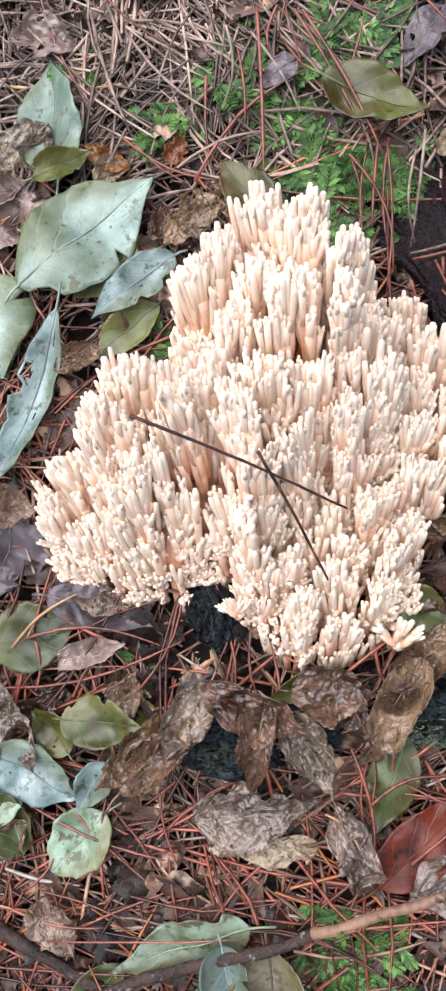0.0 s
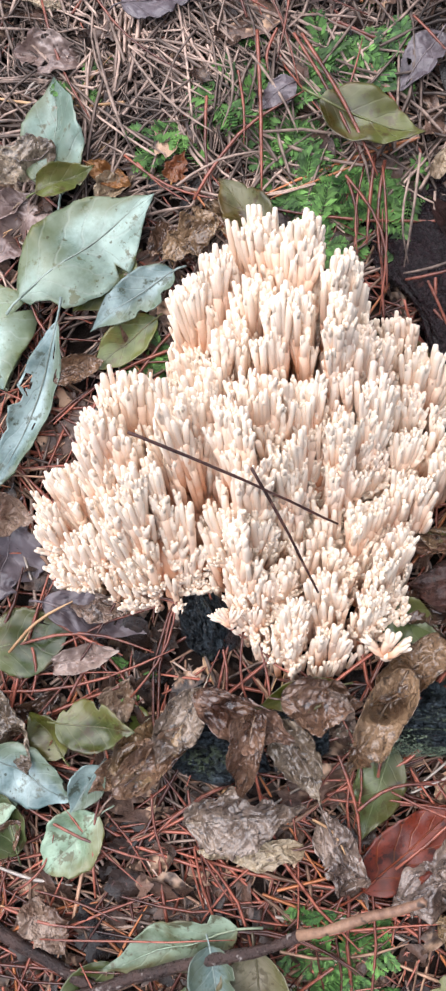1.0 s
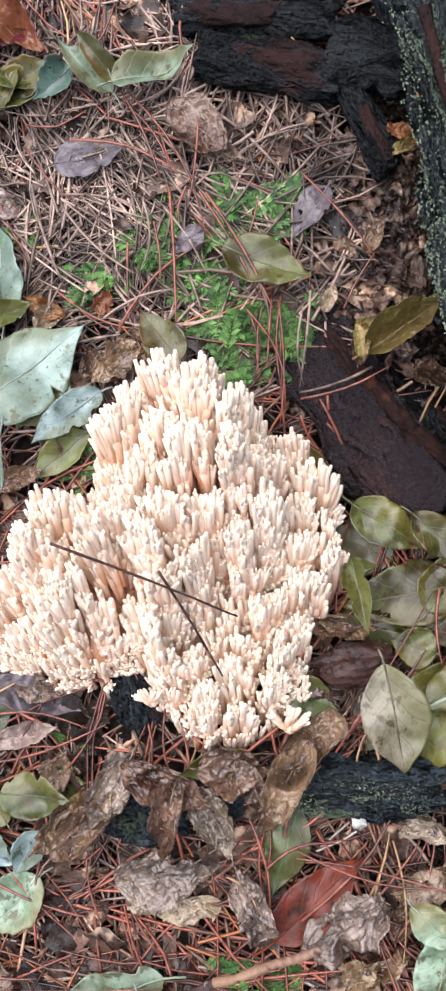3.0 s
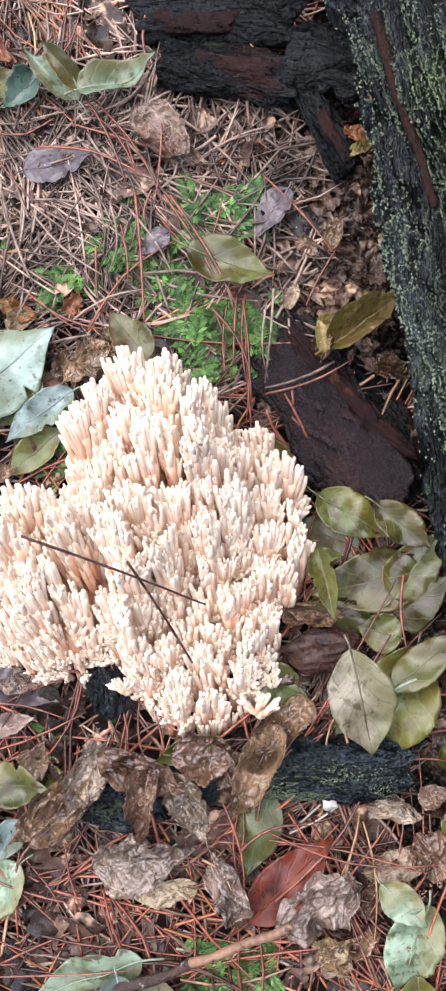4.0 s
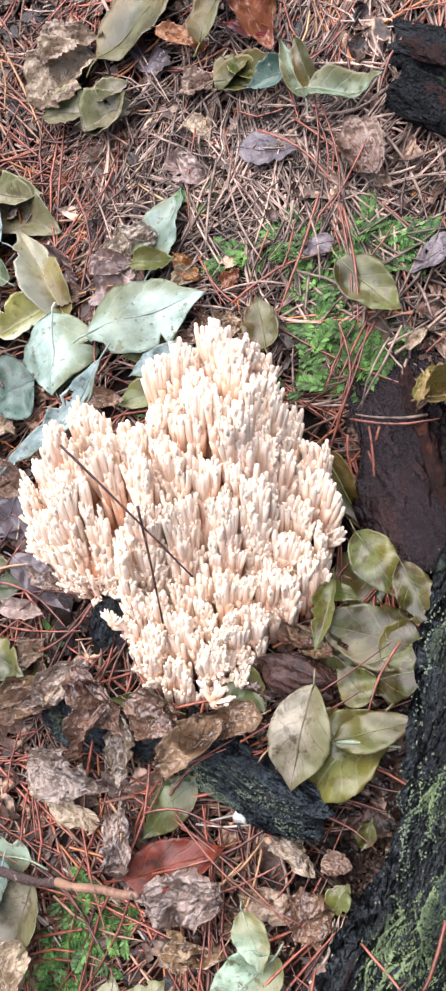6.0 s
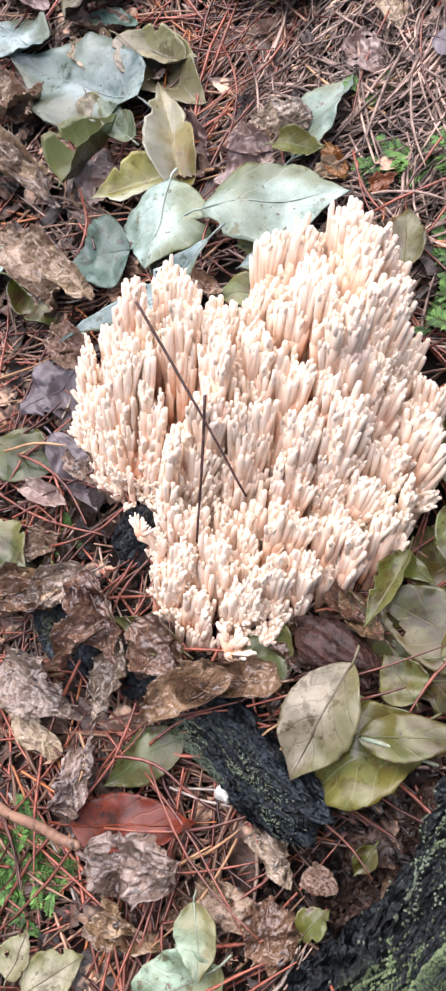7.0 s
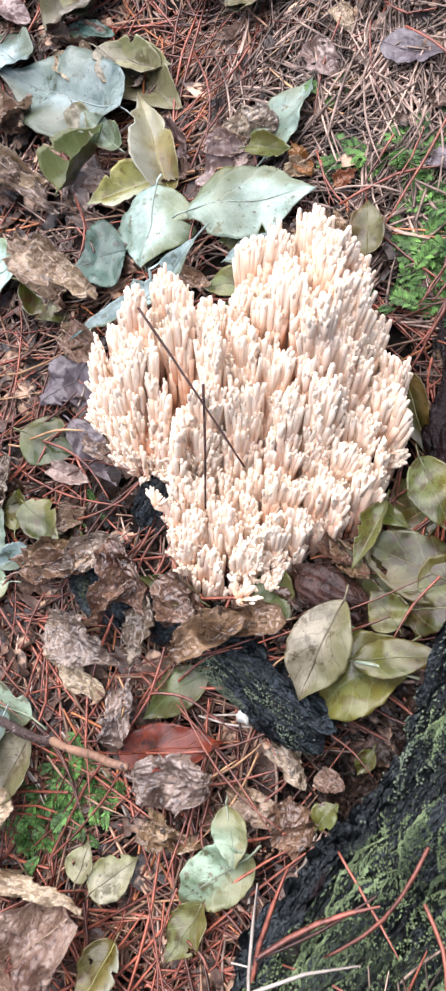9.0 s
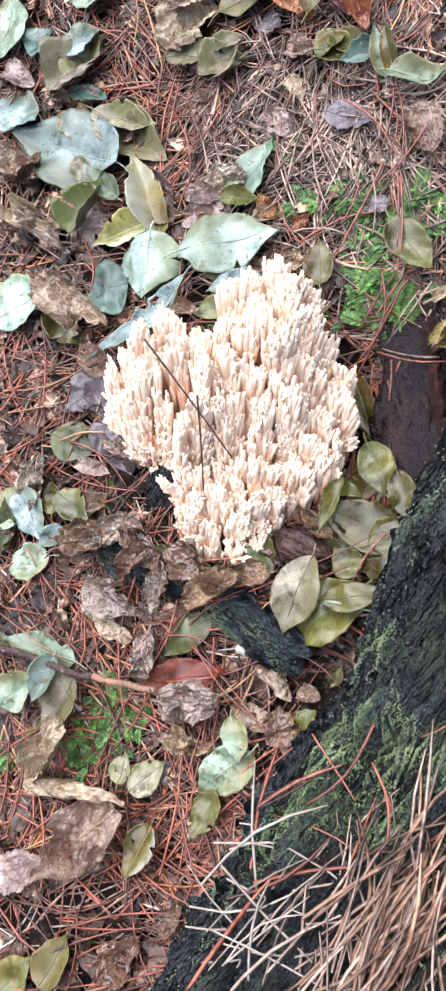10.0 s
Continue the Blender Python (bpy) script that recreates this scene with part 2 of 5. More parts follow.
LEAF = {
    "pale": (leaf_surface("pale_leaf", (0.46, 0.62, 0.5), (0.72, 0.92, 0.8), (0.26, 0.25, 0.06), 0.57, vein=(0.7, 0.75, 0.65), patch=(0.2, 0.24, 0.06)), "pale grey-green fallen leaf with olive decay blotches"),
    "mint": (leaf_surface("mint_leaf", (0.24, 0.33, 0.18), (0.56, 0.72, 0.53), (0.24, 0.19, 0.07), 0.54, vein=(0.6, 0.65, 0.5), patch=(0.34, 0.3, 0.13)), "pale green waxy fallen leaf, wet"),
    "blue": (leaf_surface("blue_leaf", (0.23, 0.34, 0.315), (0.54, 0.67, 0.63), (0.12, 0.13, 0.06), 0.56, vein=(0.45, 0.5, 0.46), patch=(0.2, 0.23, 0.12)), "blue-grey green fallen leaf, wet and sagging"),
    "teal": (leaf_surface("teal_leaf", (0.10, 0.2, 0.16), (0.22, 0.33, 0.27), (0.08, 0.1, 0.05), 0.54, vein=(0.3, 0.4, 0.32)), "dark teal-green fallen leaf, glossy and wet"),
    "green": (leaf_surface("green_leaf", (0.08, 0.125, 0.035), (0.18, 0.235, 0.09), (0.16, 0.085, 0.03), 0.54, vein=(0.4, 0.44, 0.26), patch=(0.22, 0.22, 0.08)), "green fallen leaf with brownish spots"),
    "olive": (leaf_surface("olive_leaf", (0.09, 0.11, 0.02), (0.2, 0.23, 0.06), (0.16, 0.075, 0.022), 0.53, vein=(0.36, 0.36, 0.18), patch=(0.26, 0.25, 0.08), coat=0.45), "olive-green glossy fallen leaf, wet"),
    "yellow": (leaf_surface("yellow_leaf", (0.1, 0.105, 0.022), (0.26, 0.26, 0.11), (0.19, 0.115, 0.035), 0.55, vein=(0.3, 0.24, 0.12), patch=(0.3, 0.22, 0.07)), "yellowing olive fallen leaf with brown veins"),
    "fawn": (leaf_surface("fawn_leaf", (0.22, 0.2, 0.1), (0.5, 0.45, 0.32), (0.19, 0.14, 0.05), 0.53, vein=(0.14, 0.11, 0.07), vein_mix=0.6, patch=(0.3, 0.3, 0.13)), "fawn and olive fallen leaf with dark veins"),
    # gold: its whitish patch paints a reflected sheen into the blade's colour
    "gold": (leaf_surface("gold_leaf", (0.22, 0.19, 0.04), (0.42, 0.38, 0.13), (0.34, 0.19, 0.05), 0.56, vein=(0.5, 0.44, 0.22), patch=(0.75, 0.78, 0.62), coat=0.45), "olive-gold fallen leaf, a pale sheen painted in its colour"),
    "mottled": (leaf_surface("mottled_leaf", (0.07, 0.075, 0.02), (0.21, 0.225, 0.085), (0.15, 0.085, 0.025), 0.49, vein=(0.42, 0.44, 0.26), patch=(0.24, 0.2, 0.06), coat=0.35, gloss=0.26), "olive and brown mottled fallen leaf, glossy wet"),
    "dry": (leaf_surface("dry_leaf", (0.24, 0.15, 0.055), (0.52, 0.36, 0.17), (0.16, 0.08, 0.03), 0.56, vein=(0.5, 0.38, 0.2), patch=(0.34, 0.32, 0.1), coat=0.4, quilt=0.3, crinkle=0.3), "yellow-brown curled dead leaf, half dry"),
    "brown": (leaf_surface("brown_leaf", (0.2, 0.105, 0.06), (0.48, 0.31, 0.2), (0.06, 0.026, 0.016), 0.56, 0.34, (0.3, 0.2, 0.15), coat=0.75, gloss=0.2, quilt=0.3, crinkle=0.6), "brown crumpled dead leaf, soaked and shiny"),
    "grey": (leaf_surface("grey_leaf", (0.24, 0.165, 0.12), (0.55, 0.42, 0.32), (0.08, 0.045, 0.03), 0.56, 0.32, (0.35, 0.28, 0.23), coat=0.8, gloss=0.2, quilt=0.3, crinkle=0.6), "grey-brown crumpled rotting leaf, shiny wet"),
    "sodden": (leaf_surface("sodden_leaf", (0.045, 0.02, 0.013), (0.13, 0.066, 0.043), (0.025, 0.012, 0.008), 0.56, 0.45, (0.16, 0.09, 0.06), coat=0.7, gloss=0.2, quilt=0.25, crinkle=0.5), "dark brown sodden dead leaf, shiny wet"),
    "tan": (leaf_surface("tan_leaf", (0.36, 0.22, 0.14), (0.68, 0.52, 0.38), (0.2, 0.095, 0.055), 0.58, 0.36, (0.5, 0.36, 0.24), coat=0.5, quilt=0.3, crinkle=0.5), "tan dry leaf with a bleached patch"),
    "pink": (leaf_surface("pink_leaf", (0.4, 0.27, 0.23), (0.76, 0.6, 0.52), (0.2, 0.12, 0.1), 0.6, 0.35, (0.36, 0.25, 0.2), coat=0.4), "pinkish brown dead leaf, wet"),
    "red": (leaf_surface("red_leaf", (0.14, 0.022, 0.021), (0.27, 0.05, 0.046), (0.05, 0.018, 0.016), 0.54, 0.42, (0.4, 0.12, 0.06), coat=0.08), "dark red fallen leaf, wet"),
    "orange": (leaf_surface("orange_leaf", (0.32, 0.11, 0.05), (0.5, 0.25, 0.13), (0.2, 0.06, 0.03), 0.6, 0.4, (0.45, 0.22, 0.1)), "orange-brown curled dead leaf"),
    "purple": (leaf_surface("purple_leaf", (0.17, 0.13, 0.14), (0.3, 0.25, 0.26), (0.1, 0.07, 0.08), 0.64, 0.4, (0.3, 0.24, 0.24)), "purplish grey dry leaf, half sunken in moss"),
}
CRUMPLED = {"sodden": 1.0, "brown": 0.85, "grey": 1.0, "tan": 0.8, "pink": 0.6, "orange": 0.7, "dry": 0.6, "purple": 0.25}


def coral_surface():
    m, n, l, s = nodes_of("coral_fungus_flesh")
    co, rnd = shifted(n, l)
    at = n.new("ShaderNodeAttribute")
    at.attribute_name = "tip"
    f = calc(n, l, "ADD", at.outputs["Fac"], calc(n, l, "MULTIPLY", calc(n, l, "SUBTRACT", noise_at(n, l, co, 120, 3), 0.5), 0.5))
    # Pale tips are pigment; deep orange feet paint in the shaded gaps' warm glow.
    c = ramp_mix(n, l, remap(n, l, f, 0.05, 0.5), (0.58, 0.26, 0.13), (0.8, 0.58, 0.42))
    c = ramp_mix(n, l, remap(n, l, f, 0.45, 0.9), c, (0.8, 0.67, 0.53))
    c = ramp_mix(n, l, remap(n, l, noise_at(n, l, co, 30, 2), 0.45, 0.7, 0.0, 0.35), c, (0.8, 0.59, 0.47))
    l.new(c, s.inputs["Base Color"])
    s.inputs["Roughness"].default_value = 0.5
    s.inputs["Specular IOR Level"].default_value = 0.2
    bump_to(n, l, s, noise_at(n, l, co, 700, 3), 0.25, 0.0006)
    return m


CORAL = coral_surface()

# ---------------------------------------------------------------- the slope: u across it, v up it, h off it
SLOPE = pose(0, 0, 0, 20)
HOLLOWS = ((-0.028, 0.115, 0.035, 0.05), (0.02, -0.03, 0.27, 0.07), (-0.025, -0.29, 0.19, 0.09),
           (0.012, -0.15, 0.03, 0.05), (-0.014, 0.125, -0.14, 0.035), (-0.012, 0.12, -0.29, 0.06), (-0.022, 0.185, -0.09, 0.035))


def rise(u, v):
    """The litter's height over the even slope."""
    return sum(a * math.exp(-((u - x) ** 2 + (v - y) ** 2) / (2 * s * s)) for a, x, y, s in HOLLOWS)


def on_slope(u, v, h=0.0, rx=0, ry=0, rz=0):
    return SLOPE @ pose(u, v, rise(u, v) + h, rx, ry, rz)


def link_mesh(name, bm, material, smooth=True):
    me = bpy.data.meshes.new(name)
    bm.normal_update()
    bm.to_mesh(me)
    bm.free()
    me.materials.append(material)
    if smooth:
        me.polygons.foreach_set("use_smooth", [True] * len(me.polygons))
    return new(name, me)


def part(name, bm, material, parent, label="", smooth=True):
    ob = link_mesh(name, bm, material, smooth)
    ob.parent = parent
    if label:
        ob["label"] = label
    return ob


def tube(bm, path, radii, sides=6, tip=None, tips=(0.0, 1.0), cap=True, squash=1.0):
    """A tapered tube along a path, its ends closed by points."""
    rings = []
    up = Vector((0.31, 0.17, 0.94))
    for i, p in enumerate(path):
        d = (path[min(i + 1, len(path) - 1)] - path[max(i - 1, 0)]).normalized()
        a = d.cross(up)
        if a.length < 0.05:
            a = d.cross(Vector((1, 0, 0)))
        a.normalize()
        b = d.cross(a)
        ring = []
        for k in range(sides):
            w = 2 * math.pi * k / sides
            v = bm.verts.new(p + radii[i] * (a * math.cos(w) + b * math.sin(w) * squash))
            if tip is not None:
                v[tip] = tips[0] + (tips[1] - tips[0]) * i / (len(path) - 1)
            ring.append(v)
        rings.append(ring)
    for r, q in zip(rings, rings[1:]):
        for k in range(sides):
            bm.faces.new((r[k], r[(k + 1) % sides], q[(k + 1) % sides], q[k]))
    if cap:
        for ring, p, q, t in ((rings[-1], path[-1], path[-2], tips[1]), (rings[0], path[0], path[1], tips[0])):
            e = bm.verts.new(p + (p - q).normalized() * radii[-1] * 0.7)
            if tip is not None:
                e[tip] = t
            for k in range(sides):
                f = (ring[k], ring[(k + 1) % sides], e)
                bm.faces.new(f if ring is rings[-1] else f[::-1])


# ground: one sheet, fine near the fungus and coarse far off
def ground_sheet():
    bm = bmesh.new()
    half = 150
    line = [0.15 * math.sinh(6.7 / half * i) for i in range(-half, half + 1)]
    lay = []
    for y in line:
        row = []
        for x in line:
            z = 1.5 * math.tan(radians(20)) * math.tanh(y / 1.5)
            if abs(x) < 1.5 and abs(y) < 1.5:
                z += rise(x, y / math.cos(radians(20))) - 0.006
                z += 0.006 * noise.noise(Vector((x * 25, y * 25, 0))) + 0.003 * noise.noise(Vector((x * 90, y * 90, 3)))
            row.append(bm.verts.new((x, y, z)))
        lay.append(row)
    for a, b in zip(lay, lay[1:]):
        for i in range(len(line) - 1):
            bm.faces.new((a[i], a[i + 1], b[i + 1], b[i]))
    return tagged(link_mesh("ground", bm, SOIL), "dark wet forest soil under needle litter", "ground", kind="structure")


ground_sheet()

# ---------------------------------------------------------------- coral fungus
GROW = Vector((0.02, 0.75, 1.0)).normalized()
LOBES = ((0.015, 0.015, 0.057, 0.065, 0.101), (-0.027, -0.049, 0.068, 0.044, 0.103), (0.040, -0.052, 0.050, 0.054, 0.050), (0.056, 0.017, 0.049, 0.057, 0.056),
         (0.015, 0.041, 0.032, 0.026, 0.098), (-0.074, -0.056, 0.031, 0.032, 0.085), (0.029, 0.002, 0.046, 0.023, 0.104), (-0.044, -0.024, 0.028, 0.026, 0.095))


FRONT = ((-0.12, -0.060), (-0.075, -0.068), (-0.055, -0.073), (-0.037, -0.076), (-0.027, -0.060), (-0.004, -0.062), (0.003, -0.088), (0.018, -0.103), (0.039, -0.107), (0.058, -0.092), (0.12, -0.07))


def front_edge(x):
    """How far down the slope the fungus reaches at x."""
    for (xa, ya), (xb, yb) in zip(FRONT, FRONT[1:]):
        if xa <= x <= xb:
            return ya + (yb - ya) * (x - xa) / (xb - xa)
    return -0.06


def crown(x, y):
    """Height of the fungus's tips over the slope where a branch that starts at x, y ends."""
    best = 0.0
    for cx, cy, rx, ry, hp in LOBES:
        r = math.hypot((x - cx) / rx, (y - cy) / ry)
        if r < 1:
            best = max(best, hp * (1 - r ** 3) ** 0.5)
    best *= min(max((y - front_edge(x)) / 0.016, 0.0), 1.0) ** 0.5
    return best * (1 - 0.5 * math.exp(-((x + 0.029) ** 2 + (y + 0.004) ** 2) / (2 * 0.007 ** 2)))


def outward(x, y):
    e = 0.004
    g = Vector((crown(x - e, y) - crown(x + e, y), crown(x, y - e) - crown(x, y + e), 0)) / (2 * e)
    return g / max(g.length, 1.0) if g.length > 0 else g


def finger(bm, tip, foot, end, r, rng, lean=None):
    """One upright finger of the fungus: a slender stem that widens, forks once or twice and ends in a crest of small blunt teeth."""
    d = (end - foot).normalized()
    side = d.orthogonal().normalized()
    if lean is None:
        w = rng.uniform(0, 6.28)
        lean = side * math.cos(w) + d.cross(side) * math.sin(w)
    lean = (lean - d * lean.dot(d)).normalized()
    kind = rng.random()
    at = rng.uniform(0.36, 0.6) if kind < 0.62 else rng.uniform(0.6, 0.8)
    stem = foot.lerp(end, at)
    bend = lean * rng.uniform(-0.0018, 0.0018) + d.cross(lean) * rng.uniform(-0.001, 0.001)
    path = [foot.lerp(stem, i / 4) + bend * math.sin(math.pi * i / 4) for i in range(5)]
    flat = rng.uniform(0.55, 0.85)
    tube(bm, path, [r * k for k in (0.8, 0.85, 0.92, 1.02, 1.18)], 7, tip, (0.1, 0.12 + 0.55 * at), squash=flat)
    left = (end - stem).length
    if kind < 0.2:
        prongs = ((1, rng.uniform(0.8, 1.0)), (-1, rng.uniform(0.8, 1.0)), (0, rng.uniform(0.75, 1.05)))
    elif kind < 0.8:
        prongs = ((1, rng.uniform(0.72, 1.0)), (-1, rng.uniform(0.8, 1.06)))
    else:
        prongs = ((0, 1.0),)
    for sgn, reach in prongs:
        out = lean * sgn
        pr = r * (rng.uniform(0.7, 0.84) if len(prongs) > 1 else 0.95)
        wide = r * rng.uniform(0.75, 1.05) * (1.25 if len(prongs) == 3 else 1.0)
        off = d.cross(lean) * r * rng.uniform(-0.3, 0.3)
        a = path[-1] - d * r * 1.4 + out * wide * 0.25
        b = path[-1] + d * reach * left * 0.3 + out * wide * 0.8 + off
        c = path[-1] + d * reach * left * 0.78 + out * wide * rng.uniform(1.0, 1.2) + off
        e = path[-1] + d * reach * left + out * wide * rng.uniform(1.0, 1.3) + off
        teeth = rng.choice((1, 1, 2, 2, 2))
        if teeth == 1:
            tube(bm, [a, b, c, e], [pr * 0.9, pr, pr * 0.95, pr * 0.72], 6, tip, (0.1 + 0.5 * at, 1.0))
            continue
        tube(bm, [a, b, c], [pr * 0.9, pr * 0.95, pr * 1.12], 6, tip, (0.1 + 0.5 * at, 0.88), squash=0.8)
        for k in range(teeth):
            f = (2 * k / (teeth - 1) - 1) * rng.uniform(0.75, 1.05)
            o = lean * f + d.cross(lean) * rng.uniform(-0.35, 0.35)
            q = rng.uniform(0.0018, 0.004) * (1.15 if teeth == 3 and k == 1 else 1.0)
            tr = pr * rng.uniform(0.55, 0.72)
            tube(bm, [c - d * pr * 0.9 + o * pr * 0.35, c + d * q * 0.45 + o * pr * 0.7, c + d * q + o * pr * 0.85], [tr, tr * 0.95, tr * 0.68], 6, tip, (0.86, 1.0))


def coral_fungus():
    rng = random.Random(4)
    root = new("coral_fungus")
    root.matrix_world = SLOPE.copy()
    tagged(root, "cream and pinkish coral fungus, densely branched, growing from litter", "mushroom")
    wide = 0.0215
    seeds = []
    for i in range(-7, 7):
        for j in range(-8, 7):
            seeds.append((wide * (i + 0.5 * (j % 2) + rng.uniform(-0.35, 0.35)), wide * 0.87 * (j + rng.uniform(-0.35, 0.35))))
    # the tufts that make the outline's summits stand where the fungus has them
    summits = ((0.009, 0.041), (0.03, 0.037), (-0.017, 0.024), (-0.043, -0.022), (0.047, 0.036), (-0.063, -0.047))
    seeds = [c for c in seeds if min(math.hypot(c[0] - a, c[1] - b) for a, b in summits) > 0.017] + list(summits)
    clumps = {}
    step = 0.0048
    x = -0.118
    while x < 0.118:
        y = -0.125
        while y < 0.1:
            px, py = x + rng.uniform(-0.4, 0.4) * step, y + rng.uniform(-0.4, 0.4) * step
            if crown(px, py) > 0.02:
                near = min(seeds, key=lambda c: (c[0] - px) ** 2 + (c[1] - py) ** 2)
                clumps.setdefault(near, []).append((px, py))
            y += step
        x += step
    for (cx, cy), spots in clumps.items():
        mx, my = sum(p[0] for p in spots) / len(spots), sum(p[1] for p in spots) / len(spots)
        level, g = crown(mx, my), outward(mx, my)
        lift = rng.choice((-0.015, -0.011, -0.007, -0.004, 0.0, 0.001)) + rng.uniform(-0.002, 0.002)
        if (cx, cy) in summits:
            lift = 0.0
        lean = Vector((rng.uniform(-0.07, 0.07), rng.uniform(-0.05, 0.05), 0)) + 0.07 * Vector((mx, my + 0.02, 0)) / 0.08
        steep = g.length
        tiers = 1 if steep < 0.45 else min(4, 1 + int(level / 0.02))
        # each tuft is a narrow bank of fingers, so that its side shows above the next bank
        w = rng.gauss(0.5, 0.5)
        along, across = Vector((math.cos(w), math.sin(w), 0)), Vector((-math.sin(w), math.cos(w), 0))
        bank = []
        for px, py in spots:
            off = Vector((px - mx, py - my, 0))
            q = along * off.dot(along) * 0.95 + across * (off.dot(across) * 0.42 - 5.0 * off.dot(along) ** 2)
            bank.append((mx + q.x, my + q.y, 0.0))
            if rng.random() < 0.55:
                bank.append((px, py, rng.uniform(0.01, 0.024)))
        bm = bmesh.new()
        tip = bm.verts.layers.float.new("tip")
        for k in range(tiers):
            drop = k * rng.uniform(0.015, 0.02)
            top = level + lift - drop
            if k and top < 0.016:
                break
            low = k > 0 and top < 0.036
            axis = (GROW + lean + g * (0.45 if low else 0.14 * (k > 0))).normalized()
            push = Vector((g.x, g.y, 0)) * (0.0018 * k)
            # the fingers of one tuft spring in twos and threes from common flattened stems, fanned in one plane
            palms = {}
            for px, py, sunk in bank:
                palms.setdefault((int((px + 1) / 0.0125), int((py + 1) / 0.0125), sunk > 0), []).append((px, py, sunk))
            for group in palms.values():
                gx, gy = sum(p[0] for p in group) / len(group), sum(p[1] for p in group) / len(group)
                dip = rng.uniform(-0.0065, 0.002)
                turn = w + rng.gauss(0.0, 0.5)
                fan = Vector((math.cos(turn), math.sin(turn), 0))
                for px, py, sunk in group:
                    if k and rng.random() < 0.05:
                        continue
                    off = Vector((px - mx, py - my, 0))
                    h = crown(px, py)
                    hh = 0.45 * (h + lift - drop) + 0.55 * top + dip - sunk + rng.uniform(-0.003, 0.002) - 0.35 * (off.length ** 2) / wide
                    hh = max(hh, 0.012)
                    d = (axis + off / wide * 0.07).normalized()
                    end = Vector((px, py, 0)) + GROW * (hh / GROW.z) + push
                    foot = end - d * (rng.uniform(0.015, 0.022) if low else rng.uniform(0.038, 0.05))
                    foot += Vector((gx - px, gy - py, 0)) * 0.6
                    finger(bm, tip, foot, end, rng.uniform(0.0018, 0.0024), rng, fan if rng.random() < 0.7 else None)
        part("branch", bm, CORAL, root)
    # small antler-like sprigs at the foot
    for bx, by, bz, way, big in ((-0.001, -0.067, 0.027, -0.5, 0.9), (0.076, -0.078, 0.014, 0.1, 1.25)):
        bm = bmesh.new()
        tip = bm.verts.layers.float.new("tip")
        foot = Vector((bx - 0.004 * way, by + 0.002, bz - 0.02))
        knee = Vector((bx, by, bz))
        tube(bm, [foot, foot.lerp(knee, 0.6), knee], [0.003 * big, 0.0027 * big, 0.003 * big], 8, tip, (0.3, 0.6))
        for a in (-0.85, 0.05, 0.8):
            d = Vector((math.sin(a + way), 0.75 * math.cos(a), 0.65 * math.cos(a))).normalized()
            finger(bm, tip, knee - d * 0.001, knee + d * big * rng.uniform(0.011, 0.016), big * rng.uniform(0.0016, 0.002), rng)
        part("branch", bm, CORAL, root)
    # the fleshy core from which the branches rise
    bm = bmesh.new()
    tip = bm.verts.layers.float.new("tip")
    lay = []
    n = 44
    for a in range(n + 1):
        row = []
        for b in range(n + 1):
            px, py = -0.11 + 0.21 * a / n, -0.115 + 0.22 * b / n
            h = crown(px, py)
            p = Vector((px * 0.9, py * 0.9 - 0.002, 0)) + GROW * (max(h * 0.8 - 0.046, -0.008) / GROW.z)
            row.append(bm.verts.new(p + Vector((0, 0, 0.004 * noise.noise(p * 90)))))
            row[-1][tip] = 0.18
        lay.append(row)
    for r, q in zip(lay, lay[1:]):
        for k in range(n):
            bm.faces.new((r[k], q[k], q[k + 1], r[k + 1]))
    bad = [v for v in bm.verts if v.co.z < -0.006]
    bmesh.ops.delete(bm, geom=bad, context="VERTS")
    part("base", bm, CORAL, root, "pinkish fleshy base")
    return root


coral_fungus()

# ---------------------------------------------------------------- fallen leaves
leaf_dice = random.Random(11)


